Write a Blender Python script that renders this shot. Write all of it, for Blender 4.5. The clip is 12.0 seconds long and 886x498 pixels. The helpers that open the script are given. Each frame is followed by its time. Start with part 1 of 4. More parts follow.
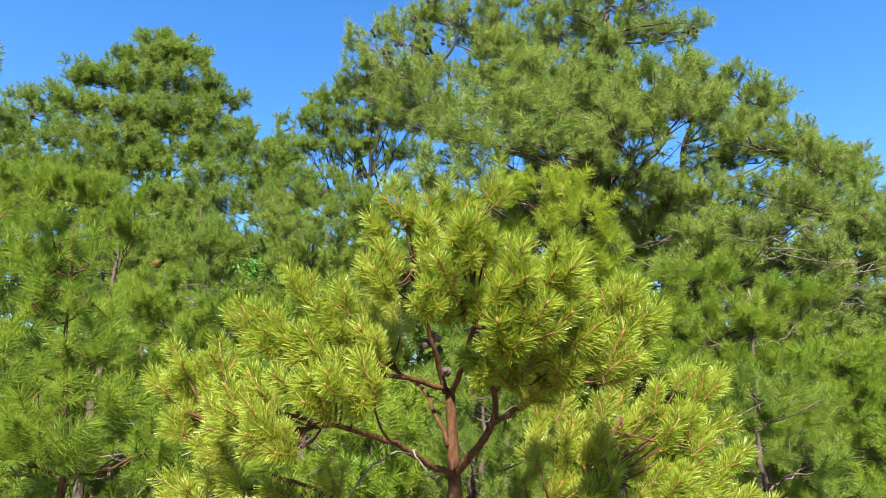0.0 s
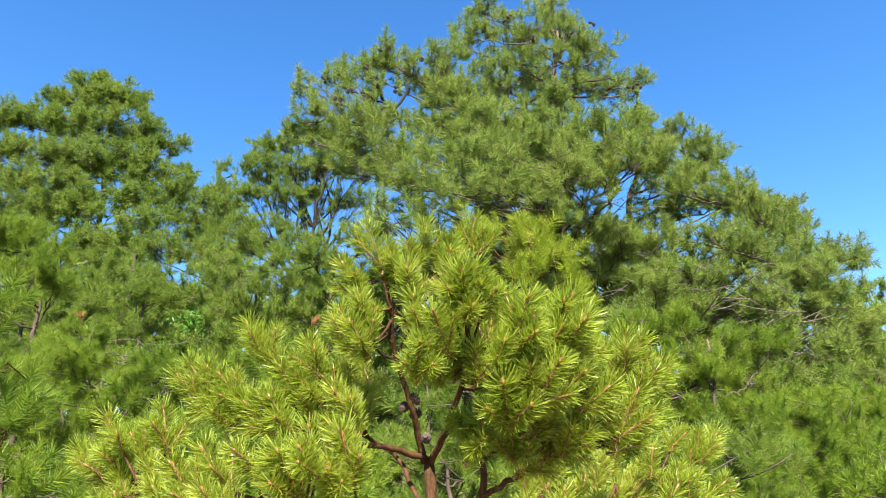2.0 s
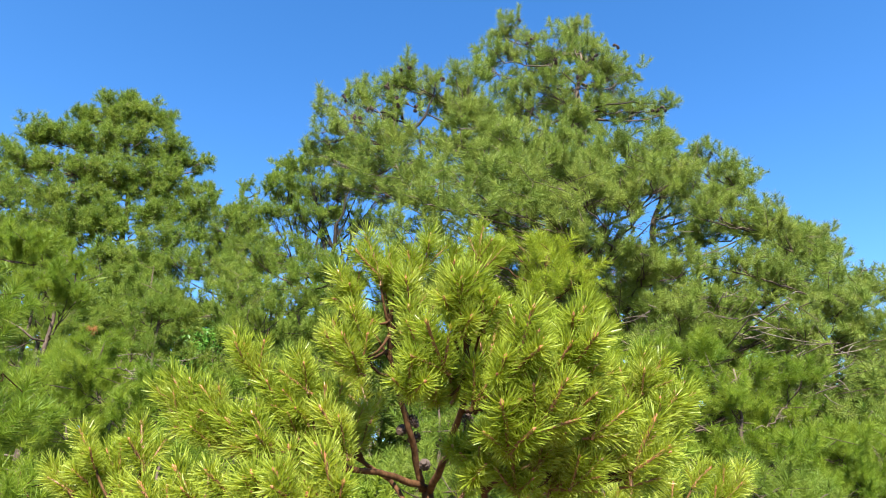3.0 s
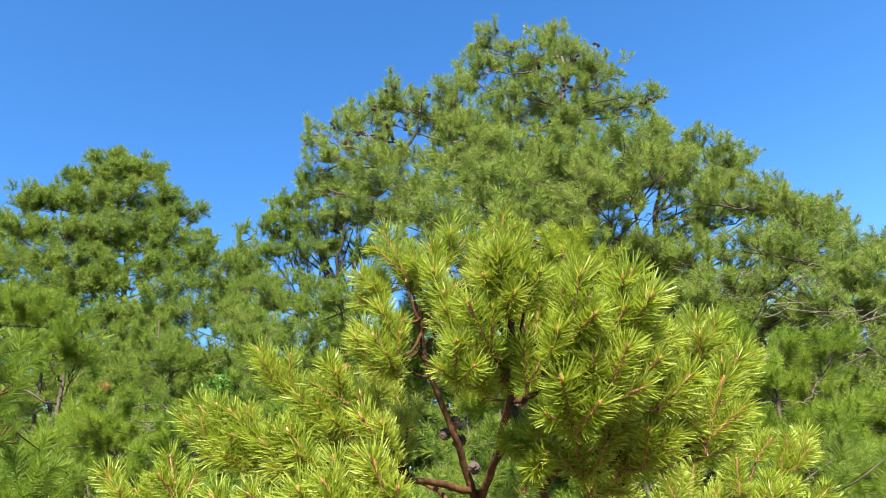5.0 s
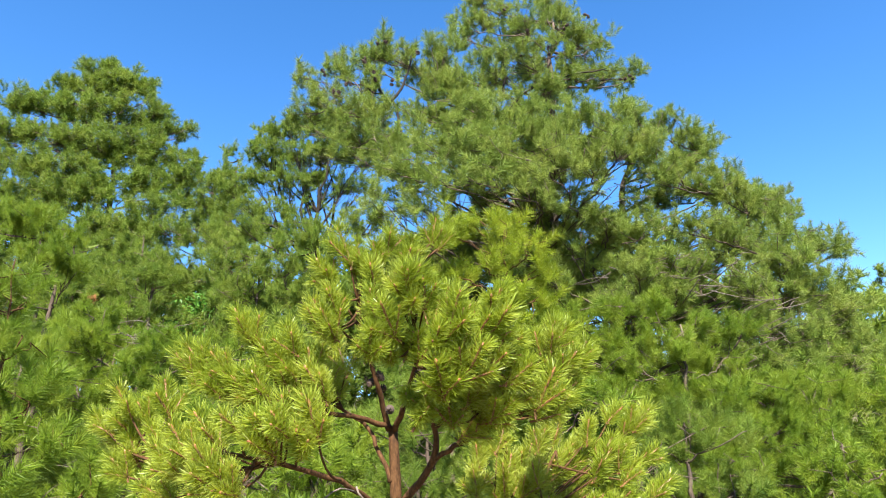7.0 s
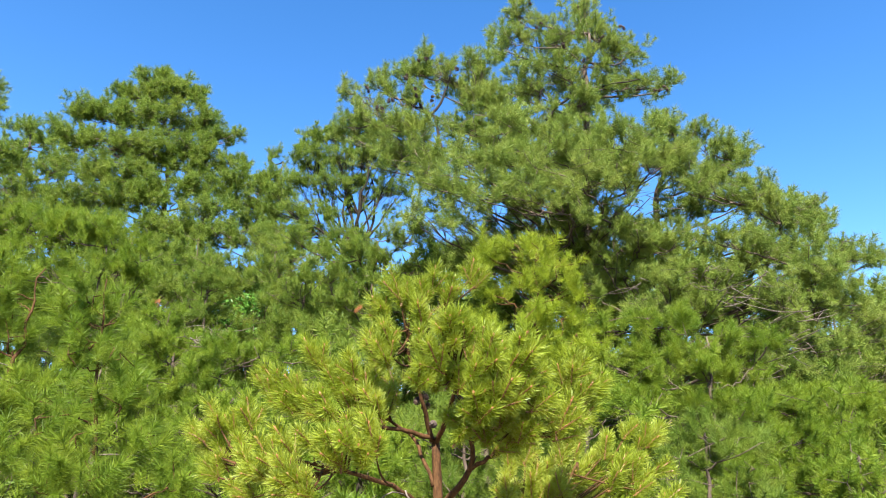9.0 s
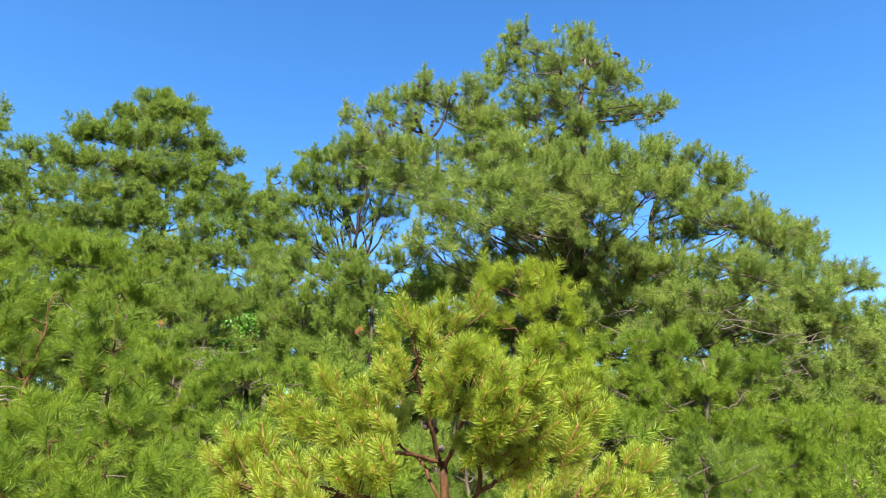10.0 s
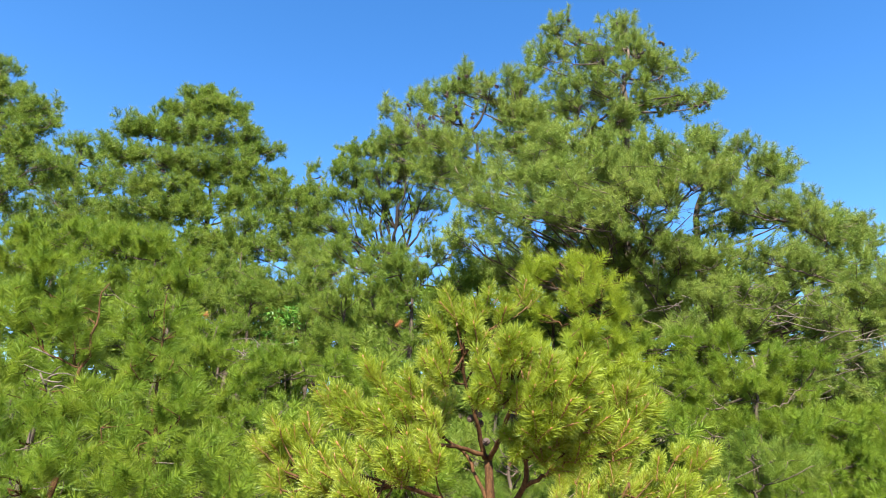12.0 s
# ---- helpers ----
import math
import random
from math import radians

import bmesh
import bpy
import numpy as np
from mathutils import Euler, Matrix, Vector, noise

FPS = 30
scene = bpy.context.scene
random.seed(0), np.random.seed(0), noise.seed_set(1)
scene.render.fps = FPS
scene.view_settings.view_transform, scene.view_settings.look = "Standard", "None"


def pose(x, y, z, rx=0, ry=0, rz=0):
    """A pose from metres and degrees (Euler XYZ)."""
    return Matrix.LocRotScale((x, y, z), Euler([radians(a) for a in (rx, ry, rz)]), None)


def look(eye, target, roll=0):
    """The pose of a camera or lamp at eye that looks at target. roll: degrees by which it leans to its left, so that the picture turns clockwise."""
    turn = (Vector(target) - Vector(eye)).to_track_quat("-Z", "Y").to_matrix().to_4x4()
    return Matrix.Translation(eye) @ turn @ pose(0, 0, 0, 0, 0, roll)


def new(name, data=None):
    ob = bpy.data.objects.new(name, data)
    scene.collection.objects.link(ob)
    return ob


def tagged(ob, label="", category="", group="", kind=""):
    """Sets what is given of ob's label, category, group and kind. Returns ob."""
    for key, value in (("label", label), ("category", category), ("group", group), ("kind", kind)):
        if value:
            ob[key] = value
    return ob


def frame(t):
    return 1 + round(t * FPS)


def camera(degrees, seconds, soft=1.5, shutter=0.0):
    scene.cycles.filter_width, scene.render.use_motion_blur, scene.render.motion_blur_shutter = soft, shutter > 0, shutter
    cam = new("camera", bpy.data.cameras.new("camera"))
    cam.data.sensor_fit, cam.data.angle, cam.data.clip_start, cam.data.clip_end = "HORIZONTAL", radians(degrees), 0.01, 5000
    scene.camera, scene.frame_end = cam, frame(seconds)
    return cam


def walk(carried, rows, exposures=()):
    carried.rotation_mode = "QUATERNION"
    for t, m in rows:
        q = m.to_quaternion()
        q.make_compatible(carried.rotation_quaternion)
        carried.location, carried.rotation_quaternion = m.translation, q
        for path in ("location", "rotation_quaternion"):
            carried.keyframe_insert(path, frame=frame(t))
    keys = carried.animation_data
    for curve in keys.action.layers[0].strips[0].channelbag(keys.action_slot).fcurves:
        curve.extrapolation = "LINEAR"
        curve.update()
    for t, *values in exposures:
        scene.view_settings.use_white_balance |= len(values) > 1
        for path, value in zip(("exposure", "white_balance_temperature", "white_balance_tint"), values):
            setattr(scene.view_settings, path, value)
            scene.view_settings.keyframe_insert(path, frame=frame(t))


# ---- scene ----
cam = camera(69.4, 12.0, soft=1.05)
PATH = [
    (0, (0.03, -0.008, 1.645), (0.021, 1.915, 2.195), 0.2),
    (0.5, (0.031, 0.037, 1.663), (0.049, 1.947, 2.257), 0.4),
    (1, (-0.057, 0.122, 1.676), (0.061, 2.021, 2.292), -0.0),
    (1.5, (-0.149, 0.188, 1.7), (0.044, 2.065, 2.364), -0.8),
    (2, (-0.138, 0.272, 1.724), (0.037, 2.138, 2.422), -1.5),
    (2.5, (-0.058, 0.389, 1.725), (0.053, 2.244, 2.466), -0.5),
    (3, (-0.049, 0.456, 1.735), (0.055, 2.298, 2.506), 0.4),
    (3.2, (-0.071, 0.469, 1.747), (0.058, 2.293, 2.557), 0.7),
    (4.8, (-0.149, 0.626, 1.669), (0.002, 2.438, 2.503), -4.4),
    (5, (-0.137, 0.624, 1.673), (-0.029, 2.437, 2.512), -6.4),
    (5.5, (-0.075, 0.564, 1.659), (-0.185, 2.369, 2.513), -3.4),
    (6, (-0.048, 0.363, 1.618), (-0.086, 2.208, 2.389), 0.1),
    (6.5, (-0.024, 0.098, 1.615), (0.078, 1.984, 2.27), -1.2),
    (7, (0.052, -0.18, 1.646), (0.202, 1.707, 2.292), -0.9),
    (7.2, (0.023, -0.267, 1.66), (0.159, 1.619, 2.313), -0.2),
    (8.8, (0.023, -0.739, 1.708), (0.069, 1.156, 2.348), 1.0),
    (9, (0.009, -0.745, 1.73), (0.045, 1.155, 2.354), 0.6),
    (9.5, (-0.056, -0.838, 1.743), (0.007, 1.052, 2.395), 0.9),
    (10, (-0.078, -0.905, 1.751), (-0.026, 0.976, 2.428), 0.6),
    (10.5, (-0.087, -0.921, 1.759), (-0.057, 0.961, 2.437), 0.8),
    (11, (-0.098, -0.9, 1.752), (-0.108, 0.983, 2.427), 1.3),
    (11.5, (-0.111, -0.873, 1.748), (-0.149, 1.011, 2.415), 1.4),
    (12, (-0.128, -0.854, 1.743), (-0.191, 1.033, 2.402), 1.9),
]
walk(cam, [(t, look(eye, target, roll)) for t, eye, target, roll in PATH])

# ---- light ----
scene.view_settings.exposure = 2.13
SUN_ELEVATION, SUN_AZIMUTH = 45.0, 184.0  # azimuth clockwise from +y: high behind the eye
world = bpy.data.worlds.new("sky")
scene.world = world
world.use_nodes = True
sky = world.node_tree.nodes.new("ShaderNodeTexSky")
sky.sky_type, sky.sun_disc = "NISHITA", False
sky.sun_elevation, sky.sun_rotation = radians(SUN_ELEVATION), radians(SUN_AZIMUTH)
sky.altitude, sky.air_density, sky.dust_density, sky.ozone_density = 800.0, 1.0, 0.2, 2.5
background = world.node_tree.nodes["Background"]
deepen = world.node_tree.nodes.new("ShaderNodeHueSaturation")
deepen.inputs["Hue"].default_value, deepen.inputs["Saturation"].default_value = 0.503, 1.28
world.node_tree.links.new(sky.outputs["Color"], deepen.inputs["Color"])
world.node_tree.links.new(deepen.outputs["Color"], background.inputs["Color"])
background.inputs["Strength"].default_value = 0.08

sun = new("sun", bpy.data.lights.new("sun", "SUN"))
sun.data.energy, sun.data.angle, sun.data.color = 5.0, radians(0.5), (1.0, 0.95, 0.86)
az, el = radians(SUN_AZIMUTH), radians(SUN_ELEVATION)
sun.matrix_world = look((math.sin(az) * math.cos(el) * 60, math.cos(az) * math.cos(el) * 60, math.sin(el) * 60), (0, 0, 0))


# ---- materials ----
def material(name):
    mat = bpy.data.materials.new(name)
    mat.use_nodes = True
    tree = mat.node_tree
    return mat, tree, tree.nodes["Principled BSDF"]


def node(tree, kind, **values):
    made = tree.nodes.new(kind)
    for key, value in values.items():
        made.inputs[key.replace("_", " ")].default_value = value
    return made


def ramp(tree, source, stops):
    made = tree.nodes.new("ShaderNodeValToRGB")
    while len(made.color_ramp.elements) < len(stops):
        made.color_ramp.elements.new(0.5)
    for element, (at, colour) in zip(made.color_ramp.elements, stops):
        element.position, element.color = at, (*colour, 1.0)
    tree.links.new(source, made.inputs["Fac"])
    return made.outputs["Color"]


def mix(tree, factor, a, b):
    made = tree.nodes.new("ShaderNodeMix")
    made.data_type = "RGBA"
    if isinstance(factor, float):
        made.inputs[0].default_value = factor
    else:
        tree.links.new(factor, made.inputs[0])
    tree.links.new(a, made.inputs[6])
    tree.links.new(b, made.inputs[7])
    return made.outputs[2]


def needle_material(name, dull, mid, fresh, gloss=0.5, through_light=0.45):
    """Pine needles: colour differs needle by needle and in patches of the crown; thin enough to let some light through."""
    mat, tree, bsdf = material(name)
    geo = tree.nodes.new("ShaderNodeNewGeometry")
    patch = node(tree, "ShaderNodeTexNoise", Scale=1.3, Detail=3.0)
    tree.links.new(geo.outputs["Position"], patch.inputs["Vector"])
    single = ramp(tree, geo.outputs["Random Per Island"], [(0.0, dull), (0.35, mid), (0.8, mid), (1.0, fresh)])
    broad = ramp(tree, patch.outputs["Fac"], [(0.3, dull), (0.5, mid), (0.72, fresh)])
    clump = node(tree, "ShaderNodeTexNoise", Scale=6.5, Detail=1.0)
    tree.links.new(geo.outputs["Position"], clump.inputs["Vector"])
    shoots = ramp(tree, clump.outputs["Fac"], [(0.34, dull), (0.5, mid), (0.66, fresh)])
    colour = mix(tree, 0.3, mix(tree, 0.5, broad, shoots), single)
    tree.links.new(colour, bsdf.inputs["Base Color"])
    bsdf.inputs["Roughness"].default_value = gloss
    bsdf.inputs["Specular IOR Level"].default_value = 0.25
    leak = tree.nodes.new("ShaderNodeBsdfTranslucent")
    tree.links.new(colour, leak.inputs["Color"])
    blend = tree.nodes.new("ShaderNodeMixShader")
    blend.inputs[0].default_value = through_light
    tree.links.new(bsdf.outputs[0], blend.inputs[1])
    tree.links.new(leak.outputs[0], blend.inputs[2])
    tree.links.new(blend.outputs[0], tree.nodes["Material Output"].inputs["Surface"])
    return mat


def bark_material(name, dark, mid, light, scale=26.0):
    """Flaking pine bark: long plates over a finer grain, with grey weathering."""
    mat, tree, bsdf = material(name)
    coords = tree.nodes.new("ShaderNodeTexCoord")
    squeeze = tree.nodes.new("ShaderNodeMapping")
    squeeze.inputs["Scale"].default_value = (1.0, 1.0, 0.35)
    tree.links.new(coords.outputs["Object"], squeeze.inputs["Vector"])
    plates = node(tree, "ShaderNodeTexVoronoi", Scale=scale)
    grain = node(tree, "ShaderNodeTexNoise", Scale=scale * 3.5, Detail=4.0)
    weather = node(tree, "ShaderNodeTexNoise", Scale=4.0, Detail=3.0)
    for each in (plates, grain, weather):
        tree.links.new(squeeze.outputs[0], each.inputs["Vector"])
    body = ramp(tree, plates.outputs["Distance"], [(0.0, light), (0.45, mid), (0.8, dark)])
    fine = ramp(tree, grain.outputs["Fac"], [(0.3, dark), (0.55, mid), (0.75, light)])
    tree.links.new(mix(tree, weather.outputs["Fac"], body, fine), bsdf.inputs["Base Color"])
    bsdf.inputs["Roughness"].default_value = 0.85
    bsdf.inputs["Specular IOR Level"].default_value = 0.15
    bump = node(tree, "ShaderNodeBump", Strength=0.7, Distance=0.006)
    tree.links.new(plates.outputs["Distance"], bump.inputs["Height"])
    tree.links.new(bump.outputs[0], bsdf.inputs["Normal"])
    return mat


def rough_material(name, stops, scale, roughness=0.8, bump_depth=0.02):
    mat, tree, bsdf = material(name)
    geo = tree.nodes.new("ShaderNodeNewGeometry")
    large = node(tree, "ShaderNodeTexNoise", Scale=scale, Detail=6.0, Roughness=0.65)
    tree.links.new(geo.outputs["Position"], large.inputs["Vector"])
    tree.links.new(ramp(tree, large.outputs["Fac"], stops), bsdf.inputs["Base Color"])
    bsdf.inputs["Roughness"].default_value = roughness
    bump = node(tree, "ShaderNodeBump", Strength=0.6, Distance=bump_depth)
    tree.links.new(large.outputs["Fac"], bump.inputs["Height"])
    tree.links.new(bump.outputs[0], bsdf.inputs["Normal"])
    return mat


NEEDLES_YELLOW = needle_material("needles_yellow_green", (0.124, 0.174, 0.008), (0.232, 0.278, 0.015), (0.364, 0.377, 0.033), 0.42, 0.64)
NEEDLE_TIPS = needle_material("pale_needle_tips", (0.158, 0.213, 0.017), (0.261, 0.325, 0.031), (0.396, 0.427, 0.087), 0.36, 0.45)
NEEDLES_LIME = needle_material("needles_lime_green", (0.118, 0.18, 0.011), (0.215, 0.28, 0.017), (0.33, 0.365, 0.034), 0.42, 0.45)
NEEDLES_FRESH = needle_material("needles_fresh_green", (0.068, 0.132, 0.011), (0.142, 0.214, 0.016), (0.25, 0.298, 0.03), 0.5)
NEEDLES_OLIVE = needle_material("needles_olive_green", (0.08, 0.132, 0.019), (0.156, 0.218, 0.031), (0.268, 0.302, 0.066), 0.52, 0.42)
NEEDLES_DEEP = needle_material("needles_deep_green", (0.068, 0.128, 0.015), (0.134, 0.198, 0.023), (0.235, 0.278, 0.042), 0.52)
NEEDLES_DEAD = needle_material("needles_dead_brown", (0.2, 0.07, 0.025), (0.33, 0.13, 0.05), (0.4, 0.2, 0.08), 0.6, 0.2)
LEAVES = needle_material("broad_leaves", (0.035, 0.1, 0.012), (0.07, 0.17, 0.02), (0.11, 0.24, 0.03), 0.45, 0.4)
BARK_YOUNG = bark_material("young_pine_bark", (0.024, 0.011, 0.004), (0.066, 0.031, 0.012), (0.125, 0.064, 0.027), 38.0)
BARK_OLD = bark_material("old_pine_bark", (0.03, 0.022, 0.018), (0.08, 0.058, 0.044), (0.16, 0.12, 0.095), 14.0)
# Old bark darkened: the canopy's shade on the wood is put into its colour.
BARK_SHADE = bark_material("shaded_bark", (0.01, 0.008, 0.006), (0.022, 0.017, 0.013), (0.045, 0.035, 0.027), 14.0)
BARK_DEAD = bark_material("dead_wood", (0.05, 0.039, 0.031), (0.115, 0.09, 0.073), (0.22, 0.182, 0.15), 30.0)
SHOOT = rough_material("red_brown_shoot", [(0.3, (0.11, 0.042, 0.015)), (0.7, (0.23, 0.1, 0.036))], 60.0, 0.6, 0.002)
BUD = rough_material("resinous_bud", [(0.3, (0.2, 0.07, 0.028)), (0.7, (0.36, 0.16, 0.07))], 90.0, 0.5, 0.001)
CONE = rough_material("cone_scales", [(0.3, (0.018, 0.01, 0.007)), (0.7, (0.065, 0.036, 0.022))], 90.0, 0.75, 0.003)
LITTER = rough_material("needle_litter_and_grass", [(0.3, (0.05, 0.055, 0.02)), (0.5, (0.11, 0.085, 0.045)), (0.7, (0.16, 0.12, 0.07))], 1.7, 0.95, 0.05)


# ---- mesh helpers ----
def mesh_of(name, verts, faces, materials, slots=None, smooth=False):
    """A mesh from arrays: verts (n, 3), faces (m, 3) triangles; slots: one material number a face."""
    verts, faces = np.asarray(verts, dtype=np.float32), np.asarray(faces, dtype=np.int32)
    mesh = bpy.data.meshes.new(name)
    mesh.vertices.add(len(verts))
    mesh.vertices.foreach_set("co", verts.ravel())
    mesh.loops.add(faces.size)
    mesh.loops.foreach_set("vertex_index", faces.ravel())
    mesh.polygons.add(len(faces))
    mesh.polygons.foreach_set("loop_start", np.arange(0, faces.size, 3, dtype=np.int32))
    for mat in materials:
        mesh.materials.append(mat)
    if slots is not None:
        mesh.polygons.foreach_set("material_index", np.asarray(slots, dtype=np.int32))
    mesh.update(calc_edges=True)
    mesh.polygons.foreach_set("use_smooth", np.full(len(faces), smooth, dtype=bool))
    return mesh


class Heap:
    """Gathers pieces of one mesh."""

    def __init__(self):
        self.verts, self.faces, self.slots, self.count = [], [], [], 0

    def add(self, verts, faces, slot=0):
        self.verts.append(verts)
        self.faces.append(faces + self.count)
        self.slots.append(np.full(len(faces), slot))
        self.count += len(verts)

    def mesh(self, name, materials, smooth=False):
        return mesh_of(name, np.concatenate(self.verts), np.concatenate(self.faces), materials, np.concatenate(self.slots), smooth)


def tube(points, radii, sides=6):
    """A tapered, capped tube along points."""
    points = np.asarray(points, dtype=float)
    ways = np.gradient(points, axis=0)
    ways /= np.linalg.norm(ways, axis=1)[:, None] + 1e-9
    side = np.cross(ways[0], (0.31, 0.87, 0.39))
    rings = []
    for p, w, r in zip(points, ways, radii):
        side = side - w * side.dot(w)
        side /= np.linalg.norm(side) + 1e-9
        up = np.cross(w, side)
        a = np.arange(sides) * 2 * math.pi / sides
        rings.append(p + r * (np.cos(a)[:, None] * side + np.sin(a)[:, None] * up))
    n = len(points)
    verts = np.concatenate(rings + [points[:1], points[-1:]])
    i, j = np.meshgrid(np.arange(n - 1), np.arange(sides), indexing="ij")
    a, b = (i * sides + j).ravel(), (i * sides + (j + 1) % sides).ravel()
    c, d = a + sides, b + sides
    k = np.arange(sides)
    k2 = (k + 1) % sides
    faces = np.concatenate([np.stack([a, b, d], 1), np.stack([a, d, c], 1),
                            np.stack([np.full(sides, n * sides), k2, k], 1),
                            np.stack([np.full(sides, n * sides + 1), k + (n - 1) * sides, k2 + (n - 1) * sides], 1)])
    return verts, faces


def rod(a, b, r):
    """A straight thin twig with three sides."""
    side = np.cross(b - a, (0.3, 0.5, 0.8))
    side /= np.linalg.norm(side) + 1e-9
    other = np.cross(side, b - a)
    other /= np.linalg.norm(other) + 1e-9
    ring = np.stack([side, -0.5 * side + 0.87 * other, -0.5 * side - 0.87 * other]) * r
    return np.concatenate([a + ring, b + ring * 0.7]), np.array([(0, 1, 4), (0, 4, 3), (1, 2, 5), (1, 5, 4), (2, 0, 3), (2, 3, 5)])


def curve(a, b, c, n):
    """Points on the bow from a by b to c."""
    s = np.linspace(0, 1, n)[:, None]
    return (1 - s) ** 2 * np.asarray(a) + 2 * s * (1 - s) * np.asarray(b) + s ** 2 * np.asarray(c)


def spline(points, n):
    """A smooth line of n points through the points given."""
    p = np.asarray(points, dtype=float)
    p = np.concatenate([2 * p[:1] - p[1:2], p, 2 * p[-1:] - p[-2:-1]])
    out = []
    for u in np.linspace(0, len(p) - 3 - 1e-6, n):
        k, f = int(u), u - int(u)
        a, b, c, d = p[k:k + 4]
        out.append(0.5 * (2 * b + (c - a) * f + (2 * a - 5 * b + 4 * c - d) * f ** 2 + (3 * b - a - 3 * c + d) * f ** 3))
    return np.array(out)


def turn_to(way, spin):
    """A 3x3 turn that lays +z along way."""
    w = way / (np.linalg.norm(way) + 1e-9)
    s = np.cross(w, (0.0, 0.0, 1.0) if abs(w[2]) < 0.9 else (1.0, 0.0, 0.0))
    s /= np.linalg.norm(s)
    u = np.cross(w, s)
    s, u = math.cos(spin) * s + math.sin(spin) * u, math.cos(spin) * u - math.sin(spin) * s
    return np.stack([s, u, w], 1)


def tuft(rng, count, shoot, needle, thick, bent, skirt=0.0):
    """One pine shoot along +z, 0 at its foot: a bottle brush of needles round a woody stem, flaring open round the bud at the tip."""
    heap = Heap()
    if bent:
        stem = np.array([(0, 0, -0.02), (0.004, 0, shoot * 0.5), (0, 0.003, shoot)])
        heap.add(*tube(stem, [0.0062, 0.0056, 0.0052], 6), 1)
        heap.add(*tube(np.array([(0, 0.003, shoot - 0.004), (0, 0.003, shoot + 0.01), (0, 0.003, shoot + 0.019)]), [0.0055, 0.0064, 0.0014], 6), 3)
    for k in range(count):
        s = ((k + rng.random()) / count) ** 0.8
        if s > 0.8:
            lean = math.radians(16 + 52 * rng.random() ** 0.6)
        else:
            lean = math.radians(76 - 18 * s + rng.normal(0, 7))
        around = k * 2.39996 + rng.normal(0, 0.3)
        out = np.array([math.cos(around), math.sin(around), 0.0])
        way = out * math.sin(lean) + np.array([0, 0, math.cos(lean)])
        length = needle * (0.84 + 0.26 * rng.random()) * (0.84 + 0.22 * s)
        foot = np.array([0, 0, shoot * min(1.0, 0.05 - skirt + (1.05 + skirt) * s)])
        side = np.cross(way, (0.0, 0.0, 1.0))
        side /= np.linalg.norm(side) + 1e-9
        up = np.cross(side, way)
        bow = np.array([rng.normal(0, 0.04), rng.normal(0, 0.04), 0.13 + rng.normal(0, 0.05)]) * length
        across = (side * math.cos(k) + up * math.sin(k)) * thick * 0.5
        end = foot + way * length + bow
        if bent:
            middle = foot + way * length * 0.62 + bow * 0.15
            verts = np.stack([foot - across * 0.8, foot + across * 0.8, middle + across, middle - across, end + across * 0.55, end - across * 0.55])
            faces = np.array([(0, 1, 2), (0, 2, 3), (3, 2, 4), (3, 4, 5)])
        else:
            verts = np.stack([foot - across, foot + across, end])
            faces = np.array([(0, 1, 2)])
        heap.add(verts, faces)
        if bent:
            heap.slots[-1][2:] = 2
    return np.concatenate(heap.verts), np.concatenate(heap.faces), np.concatenate(heap.slots)


def part(name, mesh, parent, label=""):
    ob = new(name, mesh)
    ob.parent = parent
    return tagged(ob, label)


def thing(name, place, label, category, group="", kind=""):
    ob = new(name)
    ob.location = place
    ob.empty_display_size = 0.2
    return tagged(ob, label, category, group, kind)


dice = np.random.default_rng(7)
TUFTS_NEAR = [tuft(dice, 200, 0.088 + 0.014 * i, 0.062, 0.0027, True, 0.25) for i in range(5)]
SHOOTS_MID = [tuft(dice, 200, 0.14 + 0.02 * i, 0.078, 0.0033, False) for i in range(4)]
SHOOTS_FAR = [tuft(dice, 94, 0.15 + 0.02 * i, 0.086, 0.0062, False) for i in range(4)]
SHOOTS_DIM = [tuft(dice, 54, 0.15 + 0.02 * i, 0.094, 0.01, False) for i in range(4)]
SHOOTS_WOOD = [tuft(dice, 32, 0.16 + 0.02 * i, 0.11, 0.022, False) for i in range(4)]


def spray(heap, templates, foot, way, size, rng):
    verts, faces, slots = templates[rng.integers(len(templates))]
    m = turn_to(way, rng.random() * 6.28) * size
    heap.verts.append(verts @ m.T + foot)
    heap.faces.append(faces + heap.count)
    heap.slots.append(slots)
    heap.count += len(verts)


def whorl(templates, rng, sides, least=0.5, most=0.95):
    """A leading shoot along +z and a ring of side shoots below it, as arrays."""
    heap = Heap()
    spray(heap, templates, np.zeros(3), np.array((0, 0, 1.0)), 1.0, rng)
    for k in range(sides):
        a = k * 6.283 / sides + rng.normal(0, 0.25)
        lean = rng.uniform(least, most)
        way = np.array((math.cos(a) * math.sin(lean), math.sin(a) * math.sin(lean), math.cos(lean)))
        spray(heap, templates, np.array((0, 0, -0.005 - 0.03 * rng.random())), way, 0.66 + 0.26 * rng.random(), rng)
    return heap


def whorls(templates, seed, most):
    made = []
    for k in range(6):
        heap = whorl(templates, np.random.default_rng(seed + k), most - k % 2)
        verts, faces, slots = np.concatenate(heap.verts), np.concatenate(heap.faces), np.concatenate(heap.slots)
        made.append((verts, faces, slots))
    return made


TUFTS_MID, TUFTS_FAR = whorls(SHOOTS_MID, 300, 3), whorls(SHOOTS_FAR, 310, 3)
TUFTS_DIM, TUFTS_WOOD = whorls(SHOOTS_DIM, 320, 3), whorls(SHOOTS_WOOD, 330, 3)


